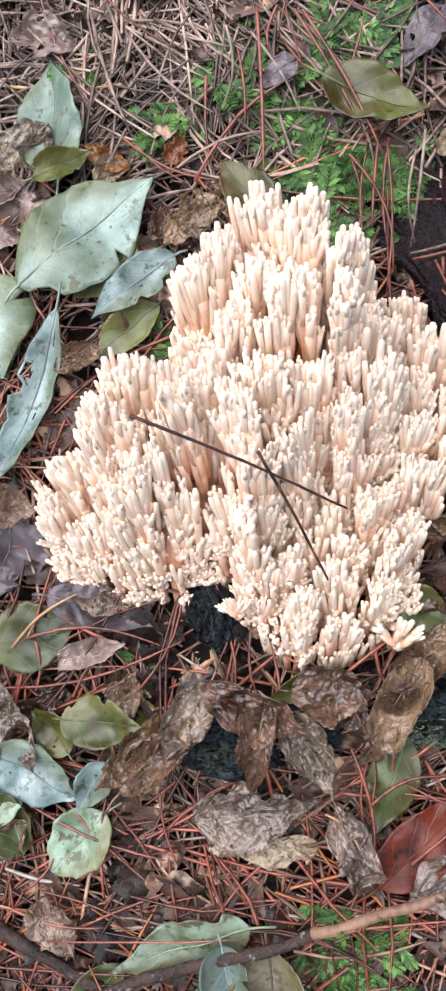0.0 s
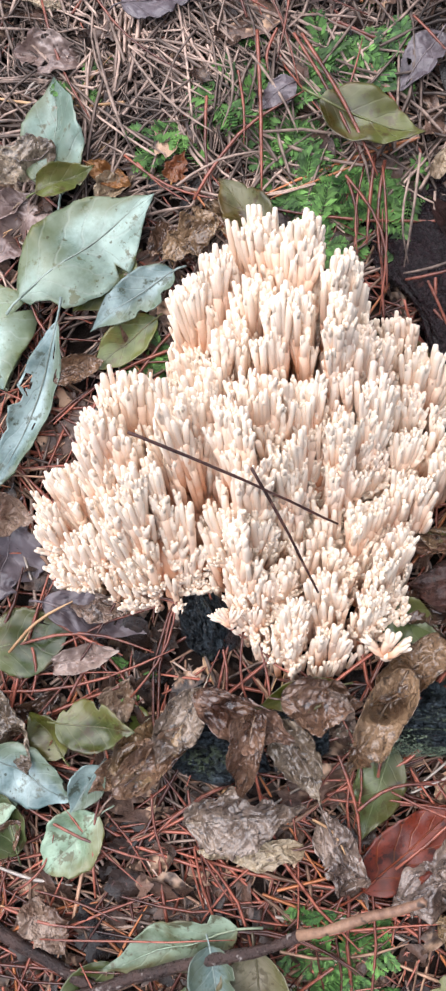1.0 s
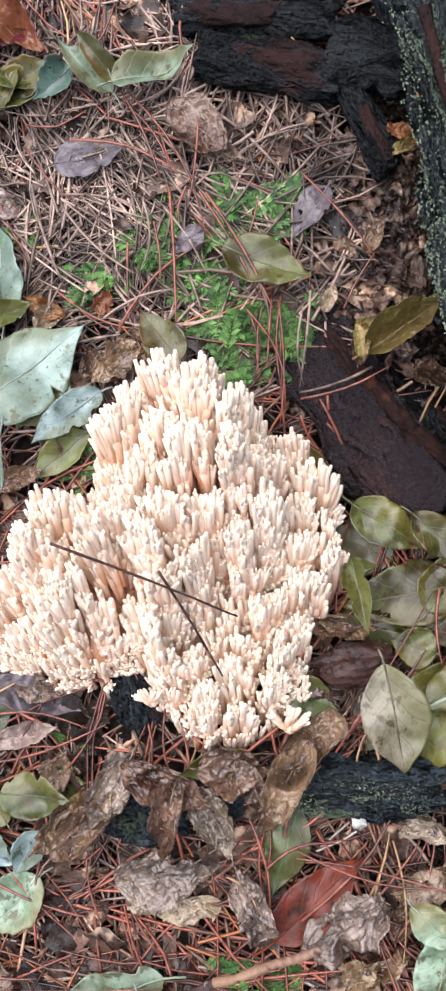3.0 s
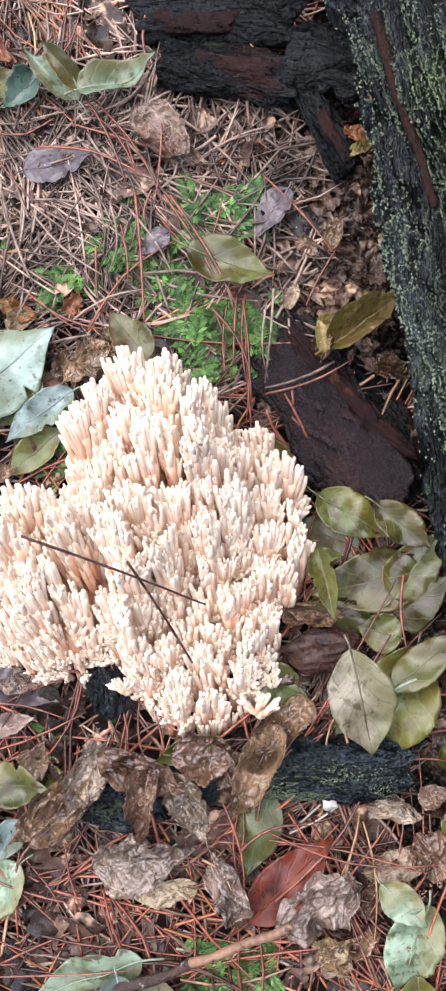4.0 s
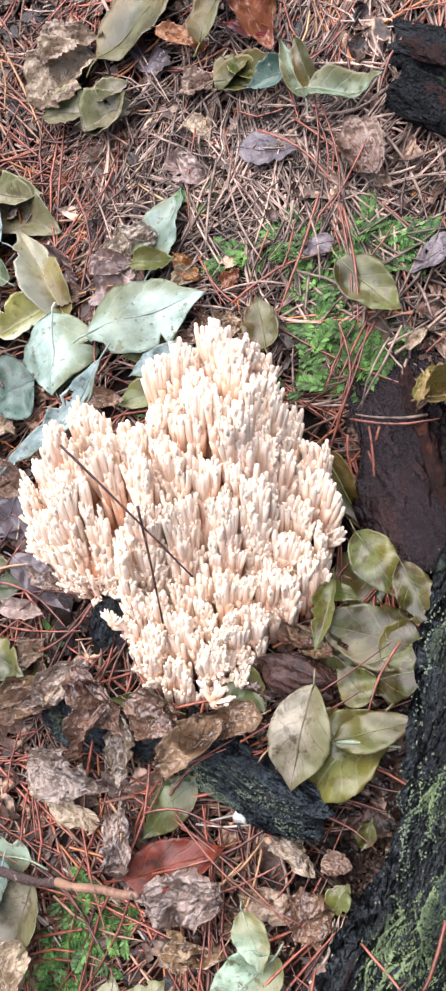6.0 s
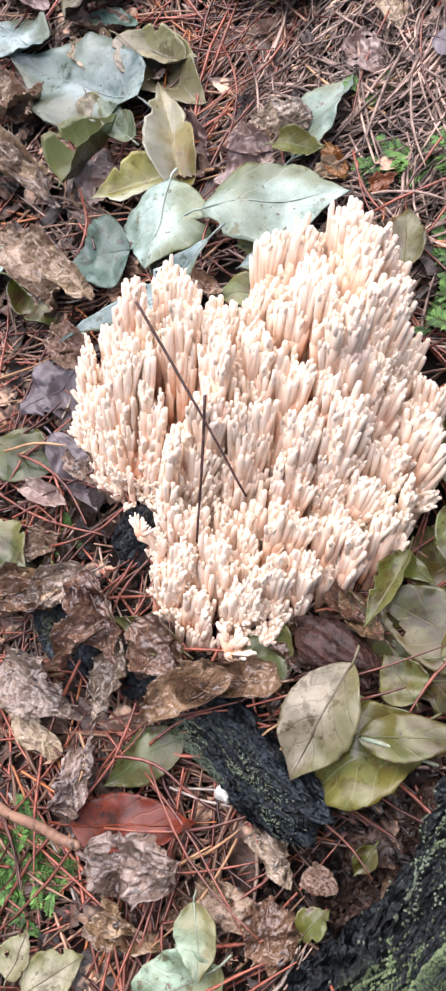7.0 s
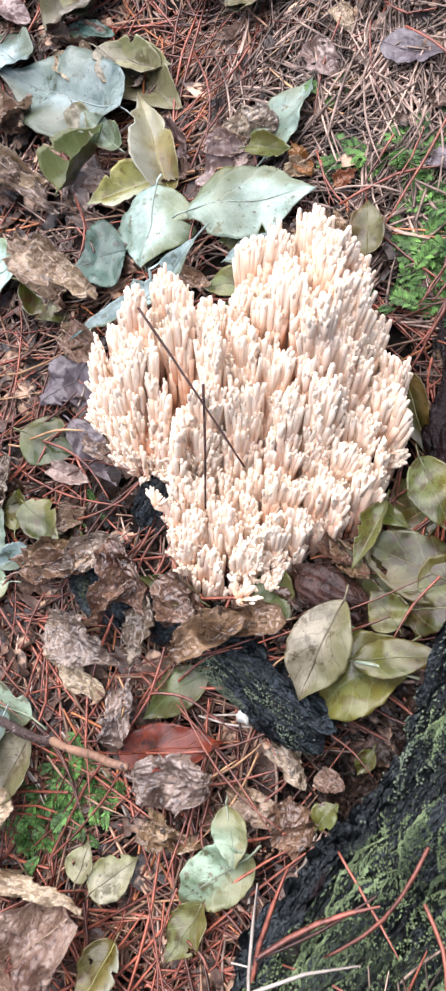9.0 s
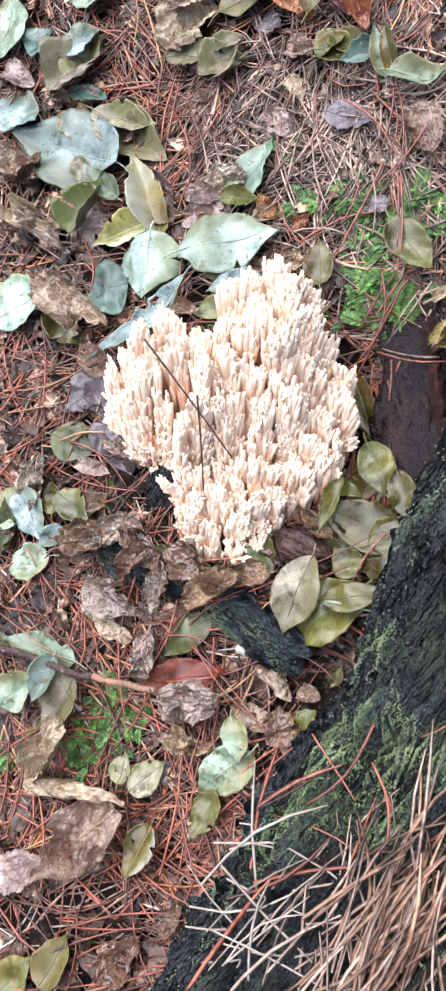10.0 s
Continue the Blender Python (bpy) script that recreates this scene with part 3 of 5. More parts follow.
def leaf(kind, u, v, h, heading, length, width, tilt=None, fold=None, curl=None, roll=None, ends=None):
    """A fallen leaf: a blade with thickness, a raised midrib and a stalk."""
    rng = leaf_dice
    material, label = LEAF[kind]
    crumple = CRUMPLED.get(kind, 0.0)
    nx, ny = (56, 40) if crumple else (28, 18)
    seed = Vector((rng.uniform(0, 99), rng.uniform(0, 99), 0))
    fold = rng.uniform(-0.15, 0.5) if fold is None else fold
    folds = (fold, fold + rng.uniform(-0.35, 0.2))
    curl = rng.uniform(-0.9, 0.8) if curl is None else curl
    twist = rng.uniform(-5, 5) / max(length / 0.06, 0.6)
    lucky = rng.choice((-1, 1, 1)) * rng.uniform(0.4, 1.7) if crumple > 0.4 else rng.uniform(-0.3, 0.7)
    roll = lucky if roll is None else roll
    wave = rng.uniform(0.08, 0.19) * length
    point, blunt = ends or (rng.uniform(0.85, 1.2), rng.uniform(0.5, 0.8))
    peak = (blunt / (blunt + point)) ** blunt * (point / (blunt + point)) ** point
    bites = rng.uniform(0.3, 0.8)

    def place(s, t):
        w = s ** blunt * (1 - s) ** point / peak * 0.5 * width if 0 < s < 1 else 0.0
        edge = noise.noise(seed + Vector((s * 7, 3 if t > 0 else 9, 6)))
        w *= 1 - 0.45 * max(0.0, (s - 0.74) / 0.26) * (1 - max(0.0, (s - 0.9) / 0.1) * 0.6)
        w *= 1 + 0.06 * noise.noise(seed + Vector((s * 18, 5 if t > 0 else 8, 1))) + 0.09 * noise.noise(seed + Vector((s * 5, 5 if t > 0 else 8, 4)))
        if edge > bites:
            w *= 1 - min((edge - bites) * 3.5, 0.35)
        if crumple:
            w *= 1 + 0.07 * noise.noise(seed + Vector((s * 26, 4 if t > 0 else 1, 2)))
            w *= 1 + 0.3 * min(crumple, 1) * noise.noise(seed + Vector((s * 6, 2.0 if t > 0 else 7.0, 0)))
        x, y = (s - 0.5) * length, t * w
        z = folds[t > 0] * abs(y) + curl * (x * x + 0.6 * y * y) / length + twist * x * y
        q = Vector((x, y, 0)) / length
        z += wave * noise.noise(seed + q * 2.6) + 0.35 * wave * t * t * noise.noise(seed + q * 9)
        if crumple:
            z += crumple * length * (0.1 * noise.noise(seed + q * 4) + 0.24 * (0.3 - abs(noise.noise(seed + q * 3.2))) + 0.11 * (0.3 - abs(noise.noise(seed + q * 8))) + 0.05 * (0.3 - abs(noise.noise(seed + q * 19))))
            near = noise.voronoi(seed + q * 11 + Vector((0, 0, 0.4 * noise.noise(q * 9))))[0]
            z += min(crumple, 1) * (0.055 * min(near[1] - near[0], 0.5) * length)
            z += crumple * 0.007 * length * math.sin(2 * math.pi * (7 * s - 0.9 * abs(t)) + 3 * noise.noise(seed + q * 5)) * (0.3 + abs(t))
            x += 0.09 * min(crumple, 1) * length * noise.noise(seed + q * 4.5 + Vector((0, 0, 8)))
            y += 0.07 * min(crumple, 1) * length * noise.noise(seed + q * 4.5 + Vector((0, 0, 15))) * abs(t)
            y *= 1 - 0.12 * crumple * noise.noise(seed + q * 3 + Vector((0, 0, 5)))
        if roll:
            k = roll / (0.5 * width)
            a = y * k
            y, z = math.sin(a) / k, z + (1 - math.cos(a)) / k
        return Vector((x, y, z))

    bm = bmesh.new()
    coords = bm.loops.layers.uv.new("leaf")
    thick = Vector((0, 0, -0.00045))
    top = [[(bm.verts.new(place(i / nx, 2 * j / ny - 1)), i / nx, 2 * j / ny - 1) for j in range(ny + 1)] for i in range(nx + 1)]
    low = [[(bm.verts.new(a.co + thick), s, t) for a, s, t in row] for row in top]

    def face(corners):
        f = bm.faces.new([c[0] for c in corners])
        for loop, c in zip(f.loops, corners):
            loop[coords].uv = (c[1], c[2])

    holes = 0.5 if rng.random() < 0.12 else 2.0
    for i in range(nx):
        for j in range(ny):
            spot = noise.noise(seed + Vector((i / nx * 5, j / ny * 3.5, 20)))
            if spot > holes and 2 < i < nx - 2 and abs(j - ny / 2) > 2:
                continue
            face((top[i][j], top[i + 1][j], top[i + 1][j + 1], top[i][j + 1]))
            face((low[i][j + 1], low[i + 1][j + 1], low[i + 1][j], low[i][j]))
        face((top[i][0], low[i][0], low[i + 1][0], top[i + 1][0]))
        face((top[i + 1][ny], low[i + 1][ny], low[i][ny], top[i][ny]))
    lowest = sorted(a.co.z for row in low for a, s, t in row)[len(low) * len(low[0]) // 6]
    ob = link_mesh("fallen_leaf", bm, material)
    if tilt is None:
        tilt = (rng.uniform(-9, 9), rng.uniform(-9, 9))
    ob.matrix_world = on_slope(u, v, h) @ pose(0, 0, 0, tilt[0], tilt[1], heading) @ Matrix.Translation((0, 0, -0.6 * max(lowest, -0.012)))
    tagged(ob, label, "leaf")
    rib = bmesh.new()
    r = 0.0007 if length > 0.05 else 0.0005
    tube(rib, [place(0.02 + 0.9 * k / 8, 0.0) + Vector((0, 0, 0.0001)) for k in range(9)], [r * (1 - 0.8 * k / 8) for k in range(9)], 5)
    part("midrib", rib, material, ob)
    if not crumple or rng.random() < 0.5:
        stalk = bmesh.new()
        a = place(0.02, 0)
        n = length * rng.uniform(0.1, 0.22)
        side = rng.uniform(-0.3, 0.3)
        tube(stalk, [a, a + Vector((-n * 0.5, n * side * 0.3, 0.0005)), a + Vector((-n, n * side, -0.001))], [r, r, r * 1.2], 5)
        part("stalk", stalk, material, ob)
    return ob


leaf("blue", -0.318, 0.127, 0.012, -171, 0.148, 0.077, fold=0.25, curl=0.3, roll=0)
leaf("green", -0.244, 0.089, 0.020, 89, 0.058, 0.045, fold=0.5, curl=0.5, roll=0.8)
leaf("mint", -0.241, 0.113, 0.026, 169, 0.051, 0.021, fold=0.3, curl=0.3, roll=0.4)
leaf("gold", -0.196, 0.125, 0.020, 148, 0.095, 0.032, fold=0.35, curl=0.25, roll=0.3)
leaf("gold", -0.194, 0.086, 0.012, -126, 0.061, 0.035, fold=0.5, curl=0.2, roll=0.5)
leaf("pale", -0.143, 0.073, 0.016, -61, 0.060, 0.059, fold=-0.15, curl=-0.2, roll=0)
leaf("teal", -0.165, 0.036, 0.010, -127, 0.039, 0.053, fold=0.1, curl=-0.1, roll=0)
leaf("pale", -0.088, 0.122, 0.018, 41, 0.089, 0.052, fold=0.22, curl=0.05, roll=0)
leaf("blue", -0.065, 0.096, 0.012, -145, 0.056, 0.022, fold=0.2, curl=-0.2, roll=0.5)
leaf("olive", -0.068, 0.073, 0.008, -137, 0.046, 0.021, fold=0.2, curl=0.1, roll=0.4)
leaf("olive", -0.080, 0.105, 0.010, -139, 0.044, 0.028, fold=0.2, curl=0.1, roll=0.3)
leaf("pale", -0.111, 0.185, 0.010, 97, 0.066, 0.038, fold=0.3, curl=0.1, roll=0.2)
leaf("olive", -0.102, 0.158, 0.018, 24, 0.035, 0.019, fold=0.5, curl=0.3, roll=0.9)
leaf("grey", -0.126, 0.166, 0.020, -154, 0.040, 0.022, fold=0.1, curl=0.2, roll=0.6)
leaf("blue", -0.116, 0.031, 0.010, -109, 0.109, 0.020, fold=0.35, curl=0.2, roll=0.2)
leaf("mint", -0.131, 0.063, 0.006, -91, 0.039, 0.015)
leaf("brown", -0.089, 0.058, 0.012, 26, 0.027, 0.019, fold=0.4, curl=0.5, roll=1.3)
leaf("pink", -0.133, 0.135, 0.006, -122, 0.045, 0.046)
leaf("brown", -0.035, 0.128, 0.010, -136, 0.038, 0.022, fold=0.3, curl=0.3, roll=1.0)
leaf("orange", -0.081, 0.163, 0.006, -25, 0.026, 0.016, roll=1.2)
leaf("brown", -0.051, 0.129, 0.006, -123, 0.021, 0.014, roll=1.2)
leaf("yellow", -0.008, 0.145, 0.012, 130, 0.043, 0.025, fold=0.2, curl=0.1, roll=0.2)
leaf("yellow", 0.082, 0.071, 0.010, -39, 0.051, 0.021, fold=0.2, curl=0.1, roll=0.2)
leaf("olive", 0.056, 0.184, 0.022, -19, 0.055, 0.029, fold=0.18, curl=0.25, roll=0.2)
leaf("purple", 0.078, 0.219, 0.008, -122, 0.036, 0.020, fold=0.1, curl=0.1, roll=0.1)
leaf("purple", 0.007, 0.200, 0.010, -145, 0.024, 0.014, fold=0.1, curl=0.1, roll=0.1)
leaf("purple", -0.051, 0.251, 0.008, 9, 0.048, 0.025, fold=0.05, curl=0.05, roll=0.05)
leaf("mint", -0.011, 0.294, 0.020, 16, 0.053, 0.024, fold=0.5, curl=0.6, roll=0.5)
leaf("mint", -0.055, 0.299, 0.020, 137, 0.049, 0.017, fold=0.6, curl=0.6, roll=0.6)
leaf("yellow", -0.045, 0.300, 0.026, 132, 0.040, 0.014, fold=0.5, curl=0.5, roll=0.6)
leaf("teal", -0.077, 0.296, 0.014, -137, 0.032, 0.021, fold=0.5, curl=0.3, roll=0.6)
leaf("tan", 0.014, 0.262, 0.016, -42, 0.047, 0.032, fold=0.3, curl=0.4, roll=1.0)
leaf("tan", 0.027, 0.251, 0.010, -23, 0.032, 0.014, fold=0.2, curl=0.2, roll=0.3)
leaf("orange", -0.107, 0.333, 0.016, -37, 0.058, 0.028, fold=0.4, curl=0.5, roll=1.1)
leaf("yellow", -0.103, 0.298, 0.010, 28, 0.040, 0.028, fold=0.2, curl=0.3, roll=0.5)
leaf("yellow", -0.222, 0.337, 0.010, 67, 0.097, 0.064, fold=0.15, curl=0.1, roll=0.1)
leaf("yellow", -0.156, 0.346, 0.016, 101, 0.063, 0.027, fold=0.5, curl=0.3, roll=0.6)
leaf("orange", -0.125, 0.355, 0.012, -36, 0.085, 0.028, fold=0.3, curl=0.5, roll=1.0)
leaf("red", -0.115, 0.331, 0.012, -7, 0.052, 0.011, fold=0.1, curl=0.1, roll=0.3)
leaf("yellow", -0.100, 0.303, 0.010, 26, 0.041, 0.027, fold=0.2, curl=0.2, roll=0.3)
leaf("fawn", -0.218, 0.259, 0.010, 34, 0.046, 0.039)
leaf("dry", 0.134, 0.151, 0.020, 35, 0.052, 0.023, fold=0.5, curl=0.5, roll=0.9)
leaf("brown", 0.111, 0.141, 0.012, 76, 0.023, 0.014, fold=0.5, curl=0.5, roll=1.0)
leaf("orange", 0.132, 0.258, 0.022, -23, 0.024, 0.011, fold=0.3, curl=0.6, roll=0.8)
leaf("olive", 0.112, 0.026, 0.008, 157, 0.042, 0.036, fold=0.1, curl=0.1, roll=0)
leaf("mottled", 0.128, 0.037, 0.032, -30, 0.050, 0.027, fold=0.16, curl=0.25, roll=0.1)
leaf("mottled", 0.156, 0.032, 0.034, -39, 0.041, 0.022, fold=0.15, curl=0.1, roll=0.1)
leaf("mottled", 0.165, 0.010, 0.014, 55, 0.049, 0.031, fold=0.1, curl=0.1, roll=0)
leaf("olive", 0.106, 0.013, 0.016, 6, 0.035, 0.013, fold=0.1, curl=0.1, roll=0.1)
leaf("mottled", 0.135, -0.002, 0.020, -167, 0.066, 0.038, fold=0.12, curl=-0.15, roll=0.1)
leaf("olive", 0.113, -0.003, 0.030, -75, 0.045, 0.017, fold=0.7, curl=0.3, roll=0.9)
leaf("mottled", 0.163, -0.014, 0.010, 38, 0.059, 0.029, fold=0.1, curl=0.1, roll=0)
leaf("mottled", 0.143, -0.030, 0.014, 166, 0.027, 0.024, fold=0.1, curl=0.3, roll=0.1)
leaf("olive", 0.122, -0.022, 0.004, -8, 0.047, 0.026)
leaf("fawn", 0.134, -0.069, 0.030, -78, 0.062, 0.037, fold=0.16, curl=-0.3, roll=0.1)
leaf("mottled", 0.156, -0.070, 0.018, -106, 0.069, 0.045, fold=0.1, curl=-0.2, roll=0.05)
leaf("green", 0.135, -0.069, 0.008, -128, 0.054, 0.033, fold=0.1, curl=-0.1, roll=0.05)
leaf("olive", 0.170, -0.044, 0.028, 42, 0.053, 0.022, fold=0.2, curl=0.1, roll=0.2)
leaf("brown", 0.105, -0.019, 0.008, 172, 0.035, 0.017, fold=0.3, curl=0.4, roll=1.2)
leaf("green", 0.089, -0.063, 0.008, -22, 0.035, 0.024, fold=0.2, curl=0.2, roll=0.2)
leaf("sodden", 0.099, -0.076, 0.004, -52, 0.028, 0.022, roll=1.0)
leaf("brown", 0.086, -0.086, 0.016, -140, 0.052, 0.025, fold=0.3, curl=0.4, roll=1.2)
leaf("olive", 0.033, -0.102, 0.012, -162, 0.045, 0.017, fold=0.2, curl=0.2, roll=0.2)
leaf("grey", -0.026, -0.122, 0.016, -119, 0.047, 0.025, fold=0.3, curl=0.4, roll=0.9)
leaf("brown", 0.010, -0.115, 0.018, -23, 0.060, 0.029, fold=0.3, curl=0.3, roll=0.8)
leaf("brown", 0.011, -0.133, 0.022, -96, 0.046, 0.023, fold=0.6, curl=0.3, roll=1.3)
leaf("grey", 0.037, -0.134, 0.014, -56, 0.048, 0.030, fold=0.3, curl=0.3, roll=1.0)
leaf("grey", 0.049, -0.110, 0.008, -35, 0.038, 0.031, fold=0.2, curl=0.2, roll=0.7)
leaf("brown", 0.073, -0.112, 0.018, -117, 0.063, 0.027, fold=0.4, curl=0.3, roll=1.1)
leaf("green", 0.075, -0.149, 0.010, -105, 0.050, 0.026, fold=0.15, curl=0.1, roll=0.1)
leaf("red", 0.095, -0.173, 0.012, 46, 0.071, 0.030, fold=0.15, curl=0.2, roll=0.3)
leaf("grey", 0.108, -0.185, 0.020, -140, 0.065, 0.033, fold=0.2, curl=-0.3, roll=0.4)
leaf("grey", 0.011, -0.163, 0.018, 13, 0.062, 0.033, fold=0.2, curl=-0.3, roll=0.5)
leaf("tan", 0.013, -0.183, 0.010, -173, 0.053, 0.019, fold=0.1, curl=0.1, roll=0.1)
leaf("grey", 0.061, -0.182, 0.010, -64, 0.057, 0.024, fold=0.3, curl=0.2, roll=0.7)
leaf("mint", 0.158, -0.179, 0.022, -40, 0.034, 0.021, fold=0.12, curl=0.1, roll=0.1)
leaf("mint", 0.163, -0.205, 0.012, -109, 0.054, 0.034, fold=0.15, curl=0.1, roll=0.1)
leaf("grey", 0.151, -0.131, 0.010, -17, 0.035, 0.019, fold=0.2, curl=0.2, roll=0.5)
leaf("brown", 0.177, -0.156, 0.008, -45, 0.035, 0.027)
leaf("brown", 0.128, -0.210, 0.010, 28, 0.041, 0.018, fold=0.3, curl=0.3, roll=1.0)
leaf("tan", 0.159, -0.161, 0.006, 19, 0.039, 0.020, roll=0.8)
leaf("green", -0.109, -0.085, 0.010, 17, 0.049, 0.037, fold=0.2, curl=0.2, roll=0.1)
leaf("purple", -0.075, -0.071, 0.006, -13, 0.060, 0.022, fold=0.2, curl=0.2, roll=0.2)
leaf("grey", -0.074, -0.063, 0.006, -17, 0.035, 0.017, roll=0.8)
leaf("pink", -0.078, -0.091, 0.010, 17, 0.038, 0.017, fold=0.3, curl=0.4, roll=1.0)
leaf("olive", -0.098, -0.134, 0.010, 133, 0.030, 0.023, fold=0.2, curl=0.3, roll=0.3)
leaf("olive", -0.069, -0.126, 0.018, 0, 0.044, 0.027, fold=0.15, curl=0.3, roll=0.2)
leaf("sodden", -0.107, -0.124, 0.006, 41, 0.034, 0.019)
leaf("blue", -0.105, -0.156, 0.014, -28, 0.051, 0.031, fold=0.2, curl=0.2, roll=0.2)
leaf("blue", -0.075, -0.160, 0.012, -119, 0.030, 0.019, fold=0.4, curl=0.3, roll=0.5)
leaf("brown", -0.055, -0.146, 0.014, -137, 0.045, 0.018, fold=0.4, curl=0.4, roll=1.2)
leaf("mint", -0.082, -0.191, 0.008, -130, 0.047, 0.032, fold=0.2, curl=0.2, roll=0.3)
leaf("tan", -0.089, -0.235, 0.010, -51, 0.039, 0.021, fold=0.4, curl=0.4, roll=0.8)
leaf("brown", -0.117, -0.190, 0.008, 50, 0.029, 0.023)
leaf("mint", -0.027, -0.238, 0.008, -158, 0.077, 0.031, fold=0.1, curl=0.1, roll=0.1)
leaf("green", -0.072, -0.269, 0.006, -133, 0.046, 0.022)
leaf("tan", -0.295, 0.046, 0.012, 13, 0.092, 0.036, fold=0.5, curl=0.5, roll=1.3)
leaf("grey", -0.270, 0.050, 0.016, -4, 0.077, 0.023, fold=0.5, curl=0.5, roll=1.4)
leaf("pale", -0.249, -0.016, 0.010, 57, 0.067, 0.059, fold=0.2, curl=0.1, roll=0.1)
leaf("tan", -0.197, 0.007, 0.010, 0, 0.082, 0.042, fold=0.3, curl=0.3, roll=0.9)
leaf("tan", -0.170, 0.014, 0.014, -4, 0.061, 0.024, roll=1.2)
leaf("olive", -0.187, -0.012, 0.006, -4, 0.054, 0.027, fold=0.2, curl=0.2, roll=0.3)
leaf("purple", -0.127, -0.044, 0.008, -101, 0.052, 0.041, fold=0.1, curl=0.1, roll=0.1)
leaf("tan", -0.126, -0.020, 0.014, -4, 0.040, 0.027, fold=0.5, curl=0.5, roll=1.0)
leaf("grey", -0.119, -0.134, 0.012, -52, 0.051, 0.032, fold=0.4, curl=0.3, roll=0.8)
leaf("mint", -0.130, -0.163, 0.008, 79, 0.049, 0.041)
leaf("green", -0.121, -0.177, 0.012, 119, 0.046, 0.028)
leaf("mint", -0.019, -0.273, 0.014, 82, 0.040, 0.035, fold=0.2, curl=0.2, roll=0.1)
leaf("fawn", 0.022, -0.257, 0.016, -83, 0.055, 0.040, fold=0.2, curl=0.2, roll=0.1)
leaf("blue", 0.000, -0.249, 0.020, -78, 0.040, 0.026, fold=0.4, curl=0.4, roll=0.8)
leaf("tan", 0.038, -0.293, 0.016, -87, 0.068, 0.036, fold=0.4, curl=0.4, roll=1.4)
leaf("tan", 0.076, -0.297, 0.020, 34, 0.096, 0.026, fold=0.4, curl=0.4, roll=-1.9)
leaf("tan", 0.103, -0.326, 0.018, -104, 0.101, 0.051, fold=0.35, curl=0.3, roll=0.5)
leaf("gold", 0.144, -0.297, 0.016, -81, 0.046, 0.027, fold=0.3, curl=0.3, roll=0.3)
leaf("fawn", 0.115, -0.250, 0.014, 77, 0.038, 0.025, fold=0.3, curl=0.3, roll=0.4)
leaf("fawn", 0.095, -0.259, 0.016, 113, 0.025, 0.020, fold=0.3, curl=0.3, roll=0.4)
leaf("mottled", 0.168, -0.239, 0.010, -85, 0.040, 0.025, fold=0.2, curl=0.1, roll=0.1)
leaf("brown", 0.180, -0.359, 0.010, 81, 0.052, 0.029, fold=0.2, curl=0.3, roll=0.4)
leaf("yellow", 0.140, -0.403, 0.010, 99, 0.044, 0.032, fold=0.3, curl=0.4, roll=0.6)
leaf("yellow", 0.121, -0.437, 0.010, 81, 0.050, 0.034, fold=0.2, curl=0.2, roll=0.3)
leaf("pink", 0.074, -0.375, 0.012, 59, 0.055, 0.034, fold=0.2, curl=0.2, roll=0.3)
leaf("brown", 0.192, -0.316, 0.006, 88, 0.031, 0.022, roll=0.9)
leaf("mint", -0.469, 0.200, 0.012, 107, 0.069, 0.060, fold=0.2, curl=0.1, roll=0.1)
leaf("teal", -0.423, 0.204, 0.010, 70, 0.037, 0.040, fold=0.2, curl=0.2, roll=0.2)
leaf("fawn", -0.368, 0.199, 0.012, 70, 0.081, 0.063, fold=0.3, curl=0.3, roll=0.3)
leaf("blue", -0.373, 0.222, 0.018, 42, 0.046, 0.034, fold=0.2, curl=0.2, roll=0.3)
leaf("tan", -0.344, 0.173, 0.010, 23, 0.059, 0.024, fold=0.5, curl=0.5, roll=1.3)
leaf("teal", -0.331, 0.183, 0.016, 8, 0.041, 0.017, fold=0.3, curl=0.3, roll=0.4)
leaf("blue", -0.397, 0.131, 0.010, 2, 0.073, 0.050, fold=0.2, curl=0.2, roll=0.1)
leaf("pink", -0.430, 0.162, 0.006, 5, 0.049, 0.035)
leaf("fawn", -0.263, 0.166, 0.010, -3, 0.099, 0.047, fold=0.4, curl=0.4, roll=0.6)
leaf("fawn", -0.272, 0.179, 0.016, 11, 0.061, 0.028, fold=0.4, curl=0.4, roll=0.6)
leaf("tan", -0.326, 0.152, 0.010, -4, 0.061, 0.035, fold=0.3, curl=0.3, roll=0.6)
leaf("tan", -0.274, 0.279, 0.008, 45, 0.074, 0.063, fold=0.2, curl=0.3, roll=0.6)
leaf("fawn", -0.253, 0.253, 0.014, 32, 0.047, 0.033, fold=0.4, curl=0.4, roll=0.6)
leaf("fawn", -0.215, 0.257, 0.012, 61, 0.041, 0.041, fold=0.4, curl=0.4, roll=0.6)
leaf("yellow", -0.111, 0.298, 0.012, 59, 0.029, 0.031, fold=0.4, curl=0.3, roll=0.5)
leaf("olive", -0.099, 0.303, 0.010, -6, 0.038, 0.020, fold=0.3, curl=0.3, roll=0.4)
leaf("tan", -0.354, 0.086, 0.010, 3, 0.069, 0.037, fold=0.4, curl=0.4, roll=1.1)
leaf("tan", -0.349, 0.087, 0.012, 59, 0.054, 0.035, fold=0.4, curl=0.4, roll=1.2)
leaf("pink", -0.237, 0.076, 0.006, 73, 0.042, 0.044, roll=0.5)
leaf("pink", -0.143, 0.149, 0.006, 16, 0.040, 0.028, fold=0.4, curl=0.4, roll=1.2)
leaf("tan", -0.166, 0.117, 0.006, 35, 0.037, 0.021, fold=0.3, curl=0.3, roll=0.9)
leaf("olive", -0.089, 0.120, 0.006, 10, 0.029, 0.019)
